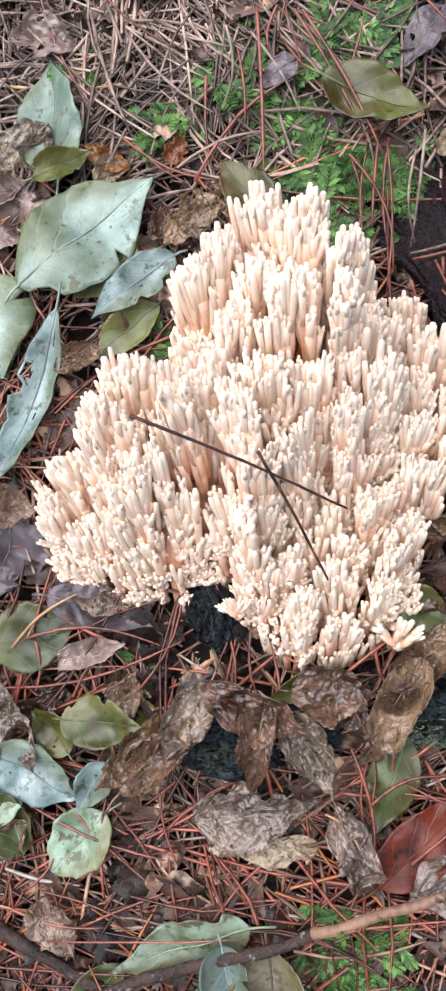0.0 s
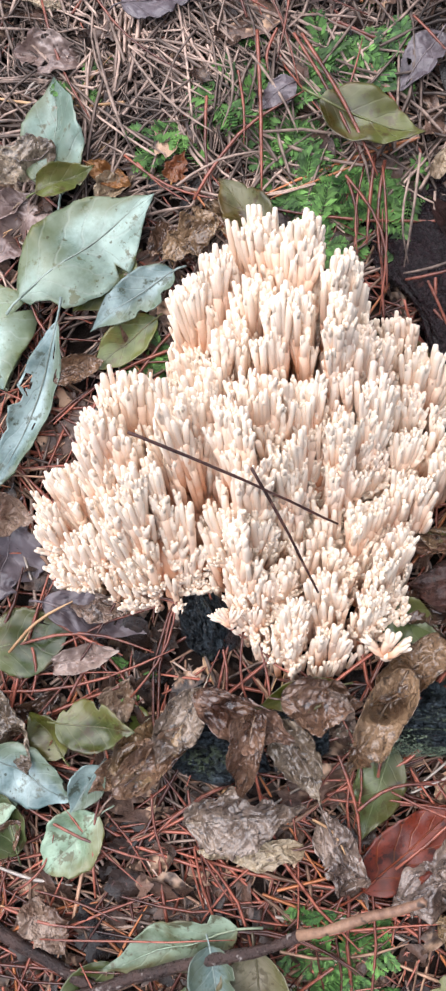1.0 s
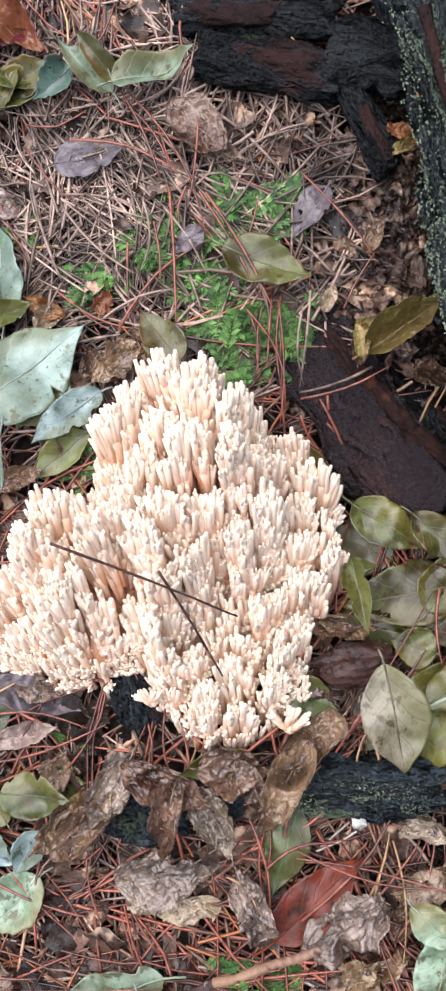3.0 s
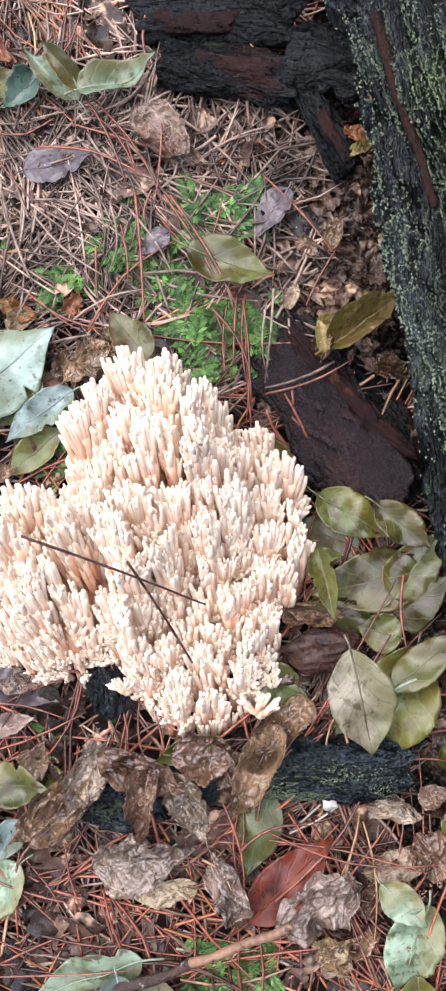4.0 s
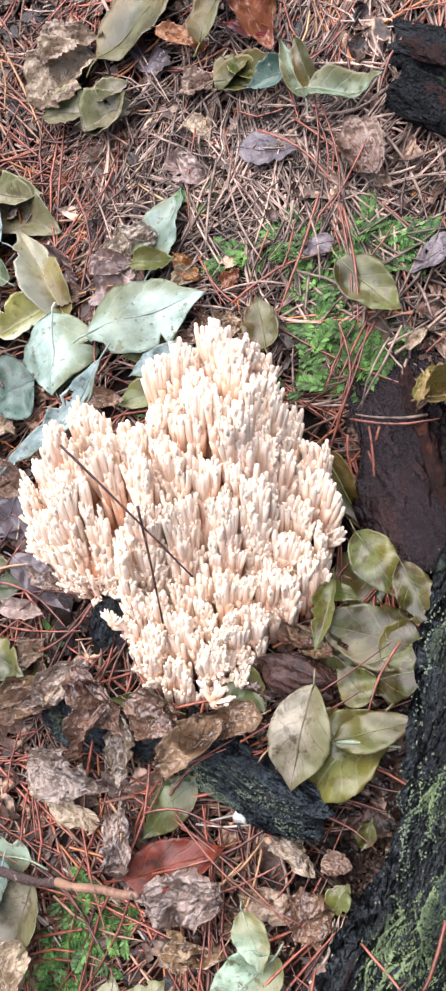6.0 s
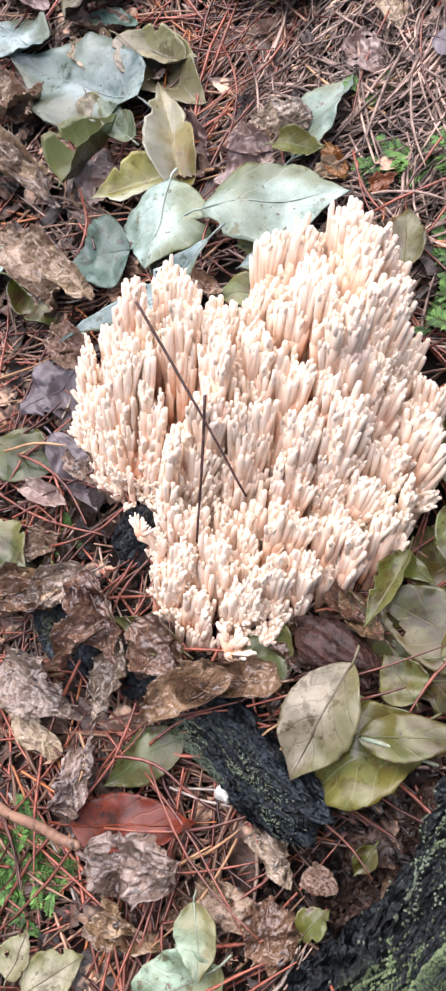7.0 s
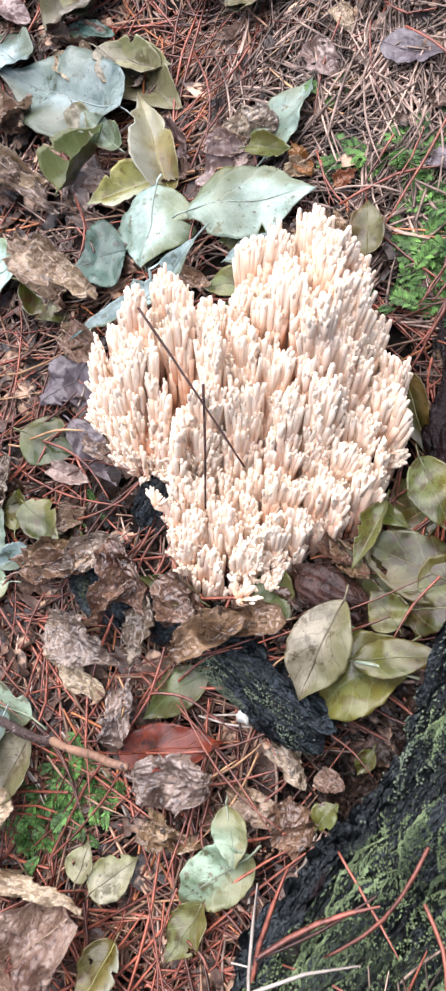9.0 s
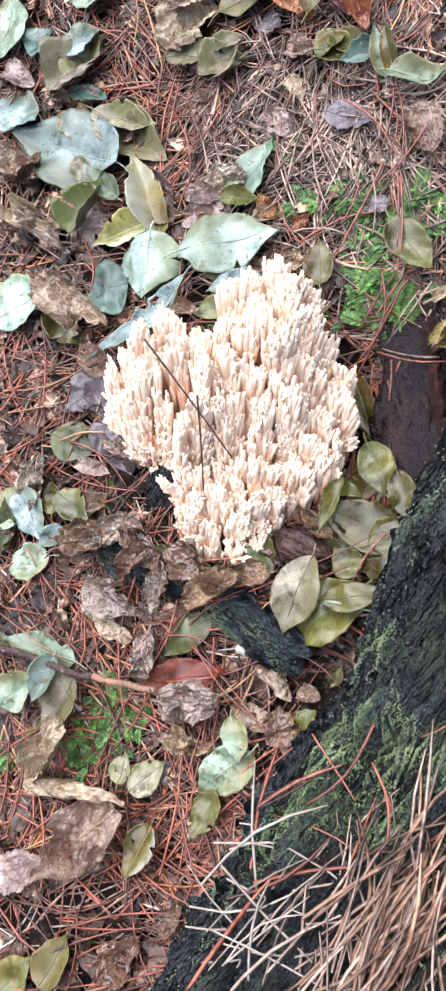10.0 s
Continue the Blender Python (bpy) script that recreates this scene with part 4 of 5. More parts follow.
leaf("tan", -0.078, 0.157, 0.006, 31, 0.024, 0.017, fold=0.4, curl=0.4, roll=1.0)
leaf("orange", -0.043, 0.166, 0.008, 70, 0.017, 0.014, fold=0.3, curl=0.4, roll=0.8)
leaf("brown", -0.014, 0.137, 0.008, -36, 0.036, 0.016, fold=0.3, curl=0.3, roll=0.9)
leaf("olive", -0.055, -0.129, 0.004, -10, 0.036, 0.028)
leaf("brown", -0.033, -0.137, 0.010, 43, 0.069, 0.024, fold=0.3, curl=0.4, roll=1.2)
leaf("pink", -0.115, 0.227, 0.006, -7, 0.046, 0.022, roll=0.4)
leaf("purple", -0.196, 0.305, 0.006, -8, 0.047, 0.022, roll=0.3)
leaf("orange", -0.169, 0.319, 0.012, -3, 0.049, 0.016, fold=0.3, curl=0.3, roll=0.6)
leaf("tan", -0.124, 0.260, 0.006, -29, 0.031, 0.016, roll=0.7)
leaf("sodden", 0.191, -0.060, 0.002, -10, 0.022, 0.021)
leaf("sodden", 0.195, -0.081, 0.002, -1, 0.025, 0.017)
leaf("sodden", 0.095, -0.053, 0.004, 2, 0.038, 0.020)
leaf("brown", 0.100, -0.022, 0.010, 1, 0.029, 0.014, fold=0.4, curl=0.4, roll=1.2)
leaf("brown", 0.120, -0.210, 0.008, 19, 0.028, 0.020, roll=0.9)
leaf("brown", 0.149, -0.166, 0.008, 9, 0.026, 0.016, roll=0.9)
leaf("olive", 0.187, -0.138, 0.008, 88, 0.018, 0.016, roll=0.4)
leaf("brown", 0.142, -0.181, 0.006, 69, 0.027, 0.014, roll=0.8)
leaf("mint", -0.393, 0.271, 0.010, 48, 0.060, 0.043, fold=0.2, curl=0.2, roll=0.2)
leaf("fawn", -0.365, 0.211, 0.012, 82, 0.057, 0.048, fold=0.2, curl=0.2, roll=0.3)
leaf("tan", -0.277, 0.302, 0.014, 26, 0.057, 0.037, fold=0.3, curl=0.3, roll=0.6)
leaf("pale", -0.352, 0.178, 0.012, -179, 0.033, 0.018, fold=0.2, curl=0.2, roll=0.3)
leaf("tan", -0.178, 0.002, 0.006, 82, 0.034, 0.040, roll=0.9)
leaf("tan", -0.136, -0.016, 0.008, 76, 0.027, 0.027, fold=0.4, curl=0.4, roll=0.9)
leaf("brown", -0.038, -0.132, 0.010, 50, 0.054, 0.030, fold=0.3, curl=0.3, roll=0.9)
leaf("brown", 0.046, -0.103, 0.014, -1, 0.042, 0.031, fold=0.3, curl=0.3, roll=0.9)
leaf("tan", -0.211, 0.015, 0.006, -1, 0.044, 0.018, fold=0.3, curl=0.3, roll=0.8)
leaf("pink", -0.289, 0.164, 0.006, -111, 0.028, 0.044, roll=0.5)
leaf("fawn", -0.218, 0.274, 0.014, 45, 0.031, 0.021, fold=0.4, curl=0.4, roll=0.6)
leaf("tan", -0.140, 0.289, 0.006, 21, 0.030, 0.023, fold=0.3, curl=0.3, roll=0.8)
leaf("pale", -0.138, -0.017, 0.008, 80, 0.024, 0.024, fold=0.3, curl=0.3, roll=0.6)
leaf("fawn", -0.289, 0.115, 0.010, -26, 0.042, 0.021, fold=0.3, curl=0.3, roll=0.5)
leaf("pink", -0.194, 0.134, 0.006, -6, 0.046, 0.028, fold=0.3, curl=0.3, roll=0.7)
leaf("tan", -0.143, 0.153, 0.006, 6, 0.033, 0.025, fold=0.3, curl=0.3, roll=0.8)
leaf("pink", -0.297, 0.310, 0.006, 20, 0.041, 0.029, roll=0.6)
leaf("tan", -0.060, -0.113, 0.006, 69, 0.026, 0.022, fold=0.3, curl=0.3, roll=0.8)
leaf("tan", 0.176, -0.125, 0.006, 22, 0.019, 0.015, fold=0.3, curl=0.3, roll=0.8)
leaf("pink", 0.184, -0.141, 0.006, -106, 0.016, 0.013, fold=0.3, curl=0.3, roll=0.8)
leaf("olive", 0.183, -0.104, 0.008, -86, 0.017, 0.012, fold=0.3, curl=0.3, roll=0.5)
leaf("dry", 0.109, 0.141, 0.022, 102, 0.022, 0.010, fold=0.4, curl=0.4, roll=0.8)
leaf("dry", 0.112, 0.151, 0.016, 28, 0.016, 0.010, fold=0.4, curl=0.4, roll=0.8)
leaf("tan", 0.091, 0.168, 0.012, 68, 0.018, 0.010, fold=0.4, curl=0.4, roll=0.9)
leaf("brown", 0.116, 0.205, 0.008, 64, 0.022, 0.013, fold=0.4, curl=0.4, roll=0.9)
leaf("dry", 0.131, 0.252, 0.020, 27, 0.020, 0.008, fold=0.3, curl=0.4, roll=0.6)
leaf("brown", 0.100, 0.198, 0.006, -41, 0.018, 0.011, fold=0.3, curl=0.4, roll=0.9)
leaf("tan", 0.116, 0.210, 0.008, -67, 0.013, 0.007, fold=0.3, curl=0.3, roll=0.8)
leaf("sodden", 0.149, 0.124, 0.012, -32, 0.022, 0.018, fold=0.3, curl=0.3, roll=0.8)

# ---------------------------------------------------------------- pine needles
needle_dice = random.Random(5)


def needle_path(a, b, rng, sag=0.004, n=5):
    side = Vector((-(b - a).y, (b - a).x, 0)).normalized() * rng.uniform(-0.13, 0.13) * (b - a).length
    return [a.lerp(b, k / n) + side * math.sin(math.pi * k / n) + Vector((0, 0, -sag * rng.uniform(0, 1) * math.sin(math.pi * k / n))) for k in range(n + 1)]


NEEDLE_LABEL = {"rust": "rust-red fallen pine needle on the litter", "grey": "grey-brown weathered pine needle", "tan": "straw-coloured dry pine needle"}


def needle(kind, u0, v0, u1, v1, h):
    rng = needle_dice
    bm = bmesh.new()
    a, b = Vector((u0, v0, rise(u0, v0) + h)), Vector((u1, v1, rise(u1, v1) + h))
    mid = (a + b) / 2
    path = [p - mid for p in needle_path(a, b, rng, 0.002, 6)]
    r = rng.uniform(0.0006, 0.001)
    tube(bm, path, [r * k for k in (0.9, 1, 1, 1, 0.9, 0.75, 0.4)], 5)
    ob = link_mesh("pine_needle", bm, NEEDLE[kind])
    ob.matrix_world = SLOPE @ Matrix.Translation(mid)
    return tagged(ob, NEEDLE_LABEL[kind], "pine needle", group="single pine needles")


def needle_mat(name, kind, count, seed, label, spot, low, high, lengths=(0.05, 0.1), keep=None):
    """Uncounted loose needles, strewn over the slope."""
    rng = random.Random(seed)
    bm = bmesh.new()
    for _ in range(count):
        u, v = spot(rng)
        if keep and not keep(u, v):
            continue
        # needles lie in loose swaths, with strays across them
        w = 5.0 * noise.noise(Vector((u * 7, v * 7, 20))) + rng.gauss(0.9, 0.45) if rng.random() < 0.55 else rng.uniform(0, 6.28)
        n = rng.uniform(*lengths) / 2
        d = Vector((math.cos(w), math.sin(w), 0)) * n
        h = rng.uniform(low, high)
        for k in range(rng.choice((1, 1, 2))):
            e = Vector((rng.uniform(-0.12, 0.12) * n, rng.uniform(-0.12, 0.12) * n, 0)) * k
            a, b = Vector((u, v, 0)) - d, Vector((u, v, 0)) + d + e
            a.z, b.z = rise(a.x, a.y) + h + rng.uniform(-0.003, 0.003), rise(b.x, b.y) + h + rng.uniform(-0.003, 0.003)
            r = rng.uniform(0.0006, 0.0011)
            tube(bm, needle_path(a, b, rng, 0.003, 4), [r * 0.9, r, r, r * 0.9, r * 0.4], 4, cap=False)
    ob = link_mesh(name, bm, NEEDLE[kind])
    ob.matrix_world = SLOPE.copy()
    return tagged(ob, label, "pine needles", kind="stuff")


def anywhere(rng):
    return rng.uniform(-0.62, 0.45), rng.uniform(-0.52, 0.55)


def upper(rng):
    return rng.gauss(-0.03, 0.1), rng.gauss(0.24, 0.07)


def clear_of_fungus(u, v):
    bare = u > 0.1 - 0.15 * max(0, v - 0.25) and 0.12 < v < 0.36
    hollow = 0.155 < u < 0.26 and -0.16 < v < 0.04 + 0.5 * (0.2 - u)
    return not bare and not hollow and crown(u, v - 0.03) < 0.02 and crown(u, v) < 0.02


def rusty(rng):
    while True:
        u, v = anywhere(rng)
        if rng.random() < 0.25 + 0.75 * (noise.noise(Vector((u * 6, v * 6, 3))) > -0.1) and not (-0.15 < u < 0.12 and 0.13 < v < 0.32 and rng.random() < 0.7):
            return u, v


needle_mat("needle_litter", "grey", 3200, 22, "grey-brown weathered pine needles strewn over the soil", anywhere, -0.005, 0.002, keep=clear_of_fungus)
needle_mat("needle_litter", "rust", 3700, 21, "rust-red pine needles strewn over the forest floor", rusty, -0.003, 0.006, (0.06, 0.13), keep=clear_of_fungus)
needle_mat("needle_litter", "grey", 1500, 23, "matted grey pine needles above the fungus", upper, -0.004, 0.008, (0.03, 0.08), keep=clear_of_fungus)
needle_mat("needle_litter", "brown", 3100, 25, "brown pine needles strewn over the forest floor", rusty, -0.004, 0.005, keep=clear_of_fungus)
needle_mat("needle_litter", "rust", 420, 29, "fresh rust-red pine needles lying on top of the litter", lambda r: (r.uniform(-0.45, 0.2), r.uniform(-0.5, -0.06)), 0.002, 0.011, (0.06, 0.12), keep=clear_of_fungus)
needle_mat("needle_litter", "orange", 260, 28, "orange-brown pine needles among the litter", rusty, 0.0, 0.007, (0.06, 0.12), keep=clear_of_fungus)
needle_mat("needle_litter", "pale", 260, 26, "bleached grey pine needles among the litter", anywhere, -0.002, 0.006, (0.02, 0.07), keep=clear_of_fungus)
needle_mat("needle_litter", "tan", 90, 24, "straw-coloured pine needles among the litter", anywhere, -0.002, 0.007, keep=clear_of_fungus)


def flakes(count, seed, spot, size, label):
    """Uncounted scraps of dead leaves sunk in the litter."""
    rng = random.Random(seed)
    bm = bmesh.new()
    for _ in range(count):
        u, v = spot(rng)
        if crown(u, v - 0.03) > 0.02 or crown(u, v) > 0.02:
            continue
        c = Vector((u, v, rise(u, v) + rng.uniform(-0.005, 0.003)))
        turn = Euler((rng.uniform(-0.5, 0.5), rng.uniform(-0.5, 0.5), rng.uniform(0, 6.28))).to_matrix()
        a, b = size * rng.uniform(0.3, 1.0), size * rng.uniform(0.2, 0.6)
        s = Vector((rng.uniform(0, 50), rng.uniform(0, 50), 0))
        n = 5
        lay = []
        for i in range(n + 1):
            row = []
            for j in range(n + 1):
                x, y = 2 * i / n - 1, 2 * j / n - 1
                k = 1 + 0.5 * noise.noise(s + Vector((x * 2, y * 2, 4)))
                x, y = x * math.sqrt(1 - y * y / 2.4) * k, y * math.sqrt(1 - x * x / 2.4) * k
                row.append(bm.verts.new(c + turn @ Vector((a * x, b * y, 0.006 * noise.noise(s + Vector((x, y, 0)) * 1.6) + 0.002 * noise.noise(s + Vector((x, y, 0)) * 5)))))
            lay.append(row)
        for p, q in zip(lay, lay[1:]):
            for j in range(n):
                bm.faces.new((p[j], q[j], q[j + 1], p[j + 1]))
    ob = link_mesh("leaf_litter", bm, FLAKE)
    ob.matrix_world = SLOPE.copy()
    return tagged(ob, label, "leaf litter", kind="stuff")


def litter_bed(rng):
    while True:
        u, v = anywhere(rng)
        if clear_of_fungus(u, v):
            return u, v


flakes(3600, 27, litter_bed, 0.02, "brown scraps of rotting leaves between the needles")
flakes(420, 30, lambda r: (r.gauss(0.118, 0.022), r.gauss(0.215, 0.045)), 0.009, "brown leaf fragments and bark bits at the root's foot")
flakes(160, 31, lambda r: (r.gauss(0.17, 0.014), r.gauss(-0.06, 0.03)), 0.012, "sodden brown scraps in the hollow under the root")
needle("rust", 0.020, 0.223, 0.060, 0.157, 0.024)
needle("rust", 0.062, 0.164, 0.064, 0.092, 0.018)
needle("rust", 0.053, 0.165, 0.052, 0.119, 0.016)
needle("rust", 0.045, 0.158, 0.049, 0.121, 0.014)
needle("grey", 0.076, 0.162, 0.077, 0.118, 0.016)
needle("rust", -0.120, 0.155, -0.060, 0.134, 0.012)
needle("rust", -0.064, 0.167, -0.036, 0.147, 0.014)
needle("tan", -0.118, -0.091, -0.085, -0.062, 0.020)
needle("rust", -0.121, -0.090, -0.042, -0.086, 0.014)
needle("rust", -0.088, -0.116, -0.066, -0.086, 0.010)
needle("rust", -0.121, -0.105, -0.059, -0.098, 0.012)
needle("rust", 0.004, -0.072, 0.018, -0.124, 0.014)
needle("rust", 0.011, -0.075, 0.030, -0.092, 0.012)
needle("rust", 0.055, -0.130, 0.068, -0.190, 0.016)
needle("tan", 0.044, -0.162, 0.061, -0.178, 0.018)
needle("rust", 0.066, -0.156, 0.104, -0.142, 0.018)
needle("rust", 0.051, -0.153, 0.105, -0.153, 0.012)
needle("rust", 0.068, -0.131, 0.096, -0.091, 0.020)
needle("rust", -0.114, -0.168, -0.035, -0.193, 0.014)
needle("rust", -0.066, -0.215, -0.058, -0.135, 0.014)
needle("rust", -0.115, -0.226, -0.065, -0.230, 0.014)
needle("rust", -0.099, -0.215, -0.052, -0.226, 0.014)
needle("rust", -0.094, -0.239, 0.008, -0.227, 0.016)
needle("rust", -0.021, -0.156, 0.007, -0.213, 0.010)
needle("rust", -0.040, -0.160, -0.029, -0.197, 0.010)
needle("rust", -0.109, -0.217, -0.091, -0.186, 0.012)
needle("rust", -0.107, -0.088, -0.106, -0.113, 0.016)
needle("grey", -0.090, 0.236, -0.066, 0.171, 0.012)
needle("grey", -0.129, 0.235, -0.049, 0.171, 0.012)
needle("grey", -0.069, 0.221, -0.024, 0.181, 0.014)
needle("grey", -0.034, 0.231, -0.053, 0.194, 0.012)
needle("grey", -0.018, 0.221, -0.019, 0.184, 0.014)
needle("rust", -0.012, 0.210, -0.008, 0.175, 0.014)
needle("rust", -0.003, 0.229, 0.002, 0.151, 0.014)
needle("grey", -0.042, 0.155, 0.004, 0.172, 0.014)
needle("rust", -0.033, 0.148, 0.022, 0.201, 0.014)
needle("grey", -0.006, 0.218, 0.019, 0.181, 0.014)
needle("rust", -0.028, 0.199, -0.024, 0.152, 0.012)
needle("rust", 0.007, 0.230, 0.003, 0.210, 0.014)
needle("tan", 0.113, -0.107, 0.129, -0.065, 0.018)
needle("rust", 0.125, -0.080, 0.150, -0.031, 0.022)
needle("rust", 0.086, -0.184, 0.145, -0.092, 0.016)
needle("rust", 0.082, -0.146, 0.176, -0.158, 0.018)
needle("rust", 0.107, -0.126, 0.151, -0.138, 0.012)
needle("rust", 0.004, -0.142, 0.111, -0.123, 0.012)
needle("rust", 0.146, -0.108, 0.192, -0.106, 0.012)
needle("rust", 0.069, -0.185, 0.066, -0.128, 0.012)
needle("rust", 0.105, -0.193, 0.150, -0.139, 0.014)
needle("tan", 0.122, -0.191, 0.130, -0.150, 0.020)
needle("rust", 0.143, -0.226, 0.114, -0.162, 0.018)
needle("rust", 0.138, -0.189, 0.162, -0.204, 0.016)
needle("tan", 0.121, -0.174, 0.133, -0.135, 0.014)
needle("rust", 0.138, -0.242, 0.193, -0.279, 0.014)
needle("rust", 0.149, -0.226, 0.198, -0.287, 0.012)
needle("rust", 0.172, -0.241, 0.191, -0.242, 0.012)
needle("rust", 0.022, -0.184, 0.062, -0.160, 0.010)
needle("rust", -0.054, -0.111, -0.032, -0.047, 0.010)
needle("tan", -0.136, -0.105, -0.109, -0.079, 0.014)
needle("rust", -0.097, -0.074, -0.059, -0.089, 0.012)
needle("rust", -0.144, -0.115, -0.032, -0.084, 0.010)
needle("rust", 0.020, -0.124, 0.013, -0.080, 0.012)
needle("rust", 0.137, -0.374, 0.214, -0.287, 0.014)
needle("rust", 0.129, -0.388, 0.190, -0.311, 0.012)
needle("tan", -0.351, 0.290, -0.278, 0.232, 0.012)
needle("tan", -0.345, 0.278, -0.324, 0.241, 0.014)
needle("grey", -0.220, 0.209, -0.147, 0.158, 0.012)
needle("rust", -0.240, 0.204, -0.157, 0.135, 0.012)
needle("rust", -0.187, 0.220, -0.197, 0.176, 0.012)
needle("rust", -0.174, 0.027, -0.217, 0.058, 0.018)
needle("rust", -0.096, 0.067, -0.120, 0.107, 0.018)
needle("rust", -0.170, 0.037, -0.237, 0.066, 0.014)
needle("rust", -0.094, 0.258, -0.044, 0.212, 0.014)
needle("rust", -0.063, 0.258, 0.002, 0.238, 0.016)
needle("rust", -0.008, 0.234, -0.042, 0.298, 0.016)
needle("rust", -0.071, 0.171, -0.019, 0.148, 0.014)
needle("rust", 0.044, 0.159, 0.067, 0.103, 0.018)
needle("rust", 0.091, 0.096, 0.114, 0.063, 0.018)
needle("rust", 0.091, 0.112, 0.101, 0.067, 0.014)
needle("grey", 0.116, 0.128, 0.075, 0.113, 0.016)
needle("rust", 0.067, 0.084, 0.063, 0.145, 0.012)
needle("rust", -0.223, -0.096, -0.176, -0.080, 0.010)
needle("rust", -0.238, -0.059, -0.190, -0.088, 0.010)
needle("rust", -0.029, 0.285, 0.019, 0.203, 0.016)
needle("rust", 0.014, 0.267, 0.008, 0.212, 0.020)
needle("rust", -0.042, 0.271, 0.051, 0.238, 0.014)
needle("rust", -0.035, 0.282, -0.001, 0.236, 0.014)
needle("rust", 0.002, 0.352, 0.005, 0.301, 0.016)
needle("tan", 0.028, 0.349, 0.071, 0.310, 0.020)
needle("rust", 0.038, 0.189, 0.049, 0.227, 0.014)
needle("rust", 0.016, 0.224, 0.052, 0.165, 0.022)
needle("rust", 0.076, 0.108, 0.126, 0.127, 0.024)
needle("rust", 0.087, 0.109, 0.109, 0.052, 0.020)
needle("rust", 0.076, 0.100, 0.087, 0.080, 0.018)
needle("rust", 0.129, 0.073, 0.131, 0.053, 0.018)
needle("rust", 0.102, -0.089, 0.153, 0.001, 0.024)
needle("rust", 0.157, 0.003, 0.159, -0.039, 0.022)
needle("tan", 0.118, -0.073, 0.125, -0.114, 0.020)
needle("rust", 0.075, -0.139, 0.094, -0.098, 0.018)
needle("rust", 0.055, -0.110, 0.064, -0.166, 0.014)
needle("rust", 0.111, -0.156, 0.139, -0.205, 0.016)
needle("rust", 0.079, -0.151, 0.171, -0.164, 0.014)
needle("tan", 0.135, -0.140, 0.142, -0.202, 0.014)
needle("rust", 0.099, 0.162, 0.119, 0.199, 0.012)
needle("grey", 0.080, 0.171, 0.075, 0.116, 0.016)
needle("rust", 0.073, 0.240, 0.116, 0.192, 0.012)
needle("rust", 0.058, 0.171, 0.056, 0.127, 0.014)
needle("rust", 0.063, 0.168, 0.064, 0.116, 0.014)
needle("rust", -0.122, 0.256, -0.091, 0.191, 0.012)
needle("rust", -0.096, 0.274, -0.056, 0.278, 0.010)
needle("rust", -0.059, 0.310, -0.043, 0.348, 0.012)
needle("rust", 0.249, -0.090, 0.243, -0.158, 0.100)
needle("rust", 0.221, -0.120, 0.267, -0.131, 0.100)
needle("rust", 0.262, -0.107, 0.297, -0.141, 0.102)
needle("rust", 0.232, -0.174, 0.288, -0.155, 0.090)
needle("rust", 0.287, -0.051, 0.277, -0.076, 0.110)

# ---------------------------------------------------------------- wood
def bark_plate(x, y, seed):
    """Bark broken into plates: from -1 deep in a crack to about 1 on a proud plate."""
    far, at = noise.voronoi(Vector((x, y, seed)))
    gap = min((far[1] - far[0]) / 0.22, 1.0)
    return -1 + gap * (1.5 + 0.5 * noise.noise(at[0] * 3.1))


def lump(length, width, height, seed, groove=0.0, nx=70, ny=40, taper=0.15, rough=0.12, square=0.6, furrows=3.0):
    """A closed lump of bark or wood along x: rounded section, furrowed lengthwise, with broken ends."""
    bm = bmesh.new()
    s = Vector((seed * 3.7, seed * 1.3, seed))
    rings = []
    for i in range(nx + 1):
        f = i / nx
        e = 1 - taper * abs(2 * f - 1) ** 4
        bow = 0.12 * width * noise.noise(s + Vector((f * 2.2, 9, 0)))
        ring = []
        for k in range(ny):
            w = 2 * math.pi * k / ny
            c, d = math.cos(w), math.sin(w)
            cc, dd = math.copysign(abs(c) ** square, c), math.copysign(abs(d) ** square, d)
            x = f * length
            big = noise.noise(s + Vector((x * 28, c * 1.1, d * 1.1)))
            wander = 0.5 * noise.noise(s + Vector((x * 20, c, d)))
            plate = bark_plate(x * 26 + wander, 0.8 * furrows * w + wander, seed)
            fine = noise.noise(s + Vector((x * 150, 7 * c, 7 * d)))
            g = 1 + rough * big + groove * (0.28 * plate + 0.12 * fine)
            end = 0.16 * length * noise.noise(s + Vector((c * 1.8, d * 1.8, 3 if f > 0.5 else 0)))
            reach = (2 * f - 1) * 0.5 * length + end * abs(2 * f - 1) ** 2
            ring.append(bm.verts.new((reach, 0.5 * width * cc * e * g + bow, 0.5 * height * dd * e * g)))
        rings.append(ring)
    for r, q in zip(rings, rings[1:]):
        for k in range(ny):
            bm.faces.new((r[k], r[(k + 1) % ny], q[(k + 1) % ny], q[k]))
    for ring, sgn in ((rings[0], -1), (rings[-1], 1)):
        mid = sum((v.co for v in ring), Vector()) / ny
        e = bm.verts.new(mid + Vector((sgn * 0.02 * length, 0, 0)))
        for k in range(ny):
            bm.faces.new((ring[k], ring[(k + 1) % ny], e))
    bmesh.ops.recalc_face_normals(bm, faces=bm.faces[:])
    return bm


def wood(name, label, category, material, u0, v0, u1, v1, h, width, height, seed, groove=0.0, roll=0.0, **kw):
    n = math.hypot(u1 - u0, v1 - v0)
    ob = link_mesh(name, lump(n, width, height, seed, groove, **kw), material)
    ob.matrix_world = on_slope((u0 + u1) / 2, (v0 + v1) / 2, h) @ pose(0, 0, 0, 0, 0, math.degrees(math.atan2(v1 - v0, u1 - u0))) @ pose(0, 0, 0, roll)
    return tagged(ob, label, category)


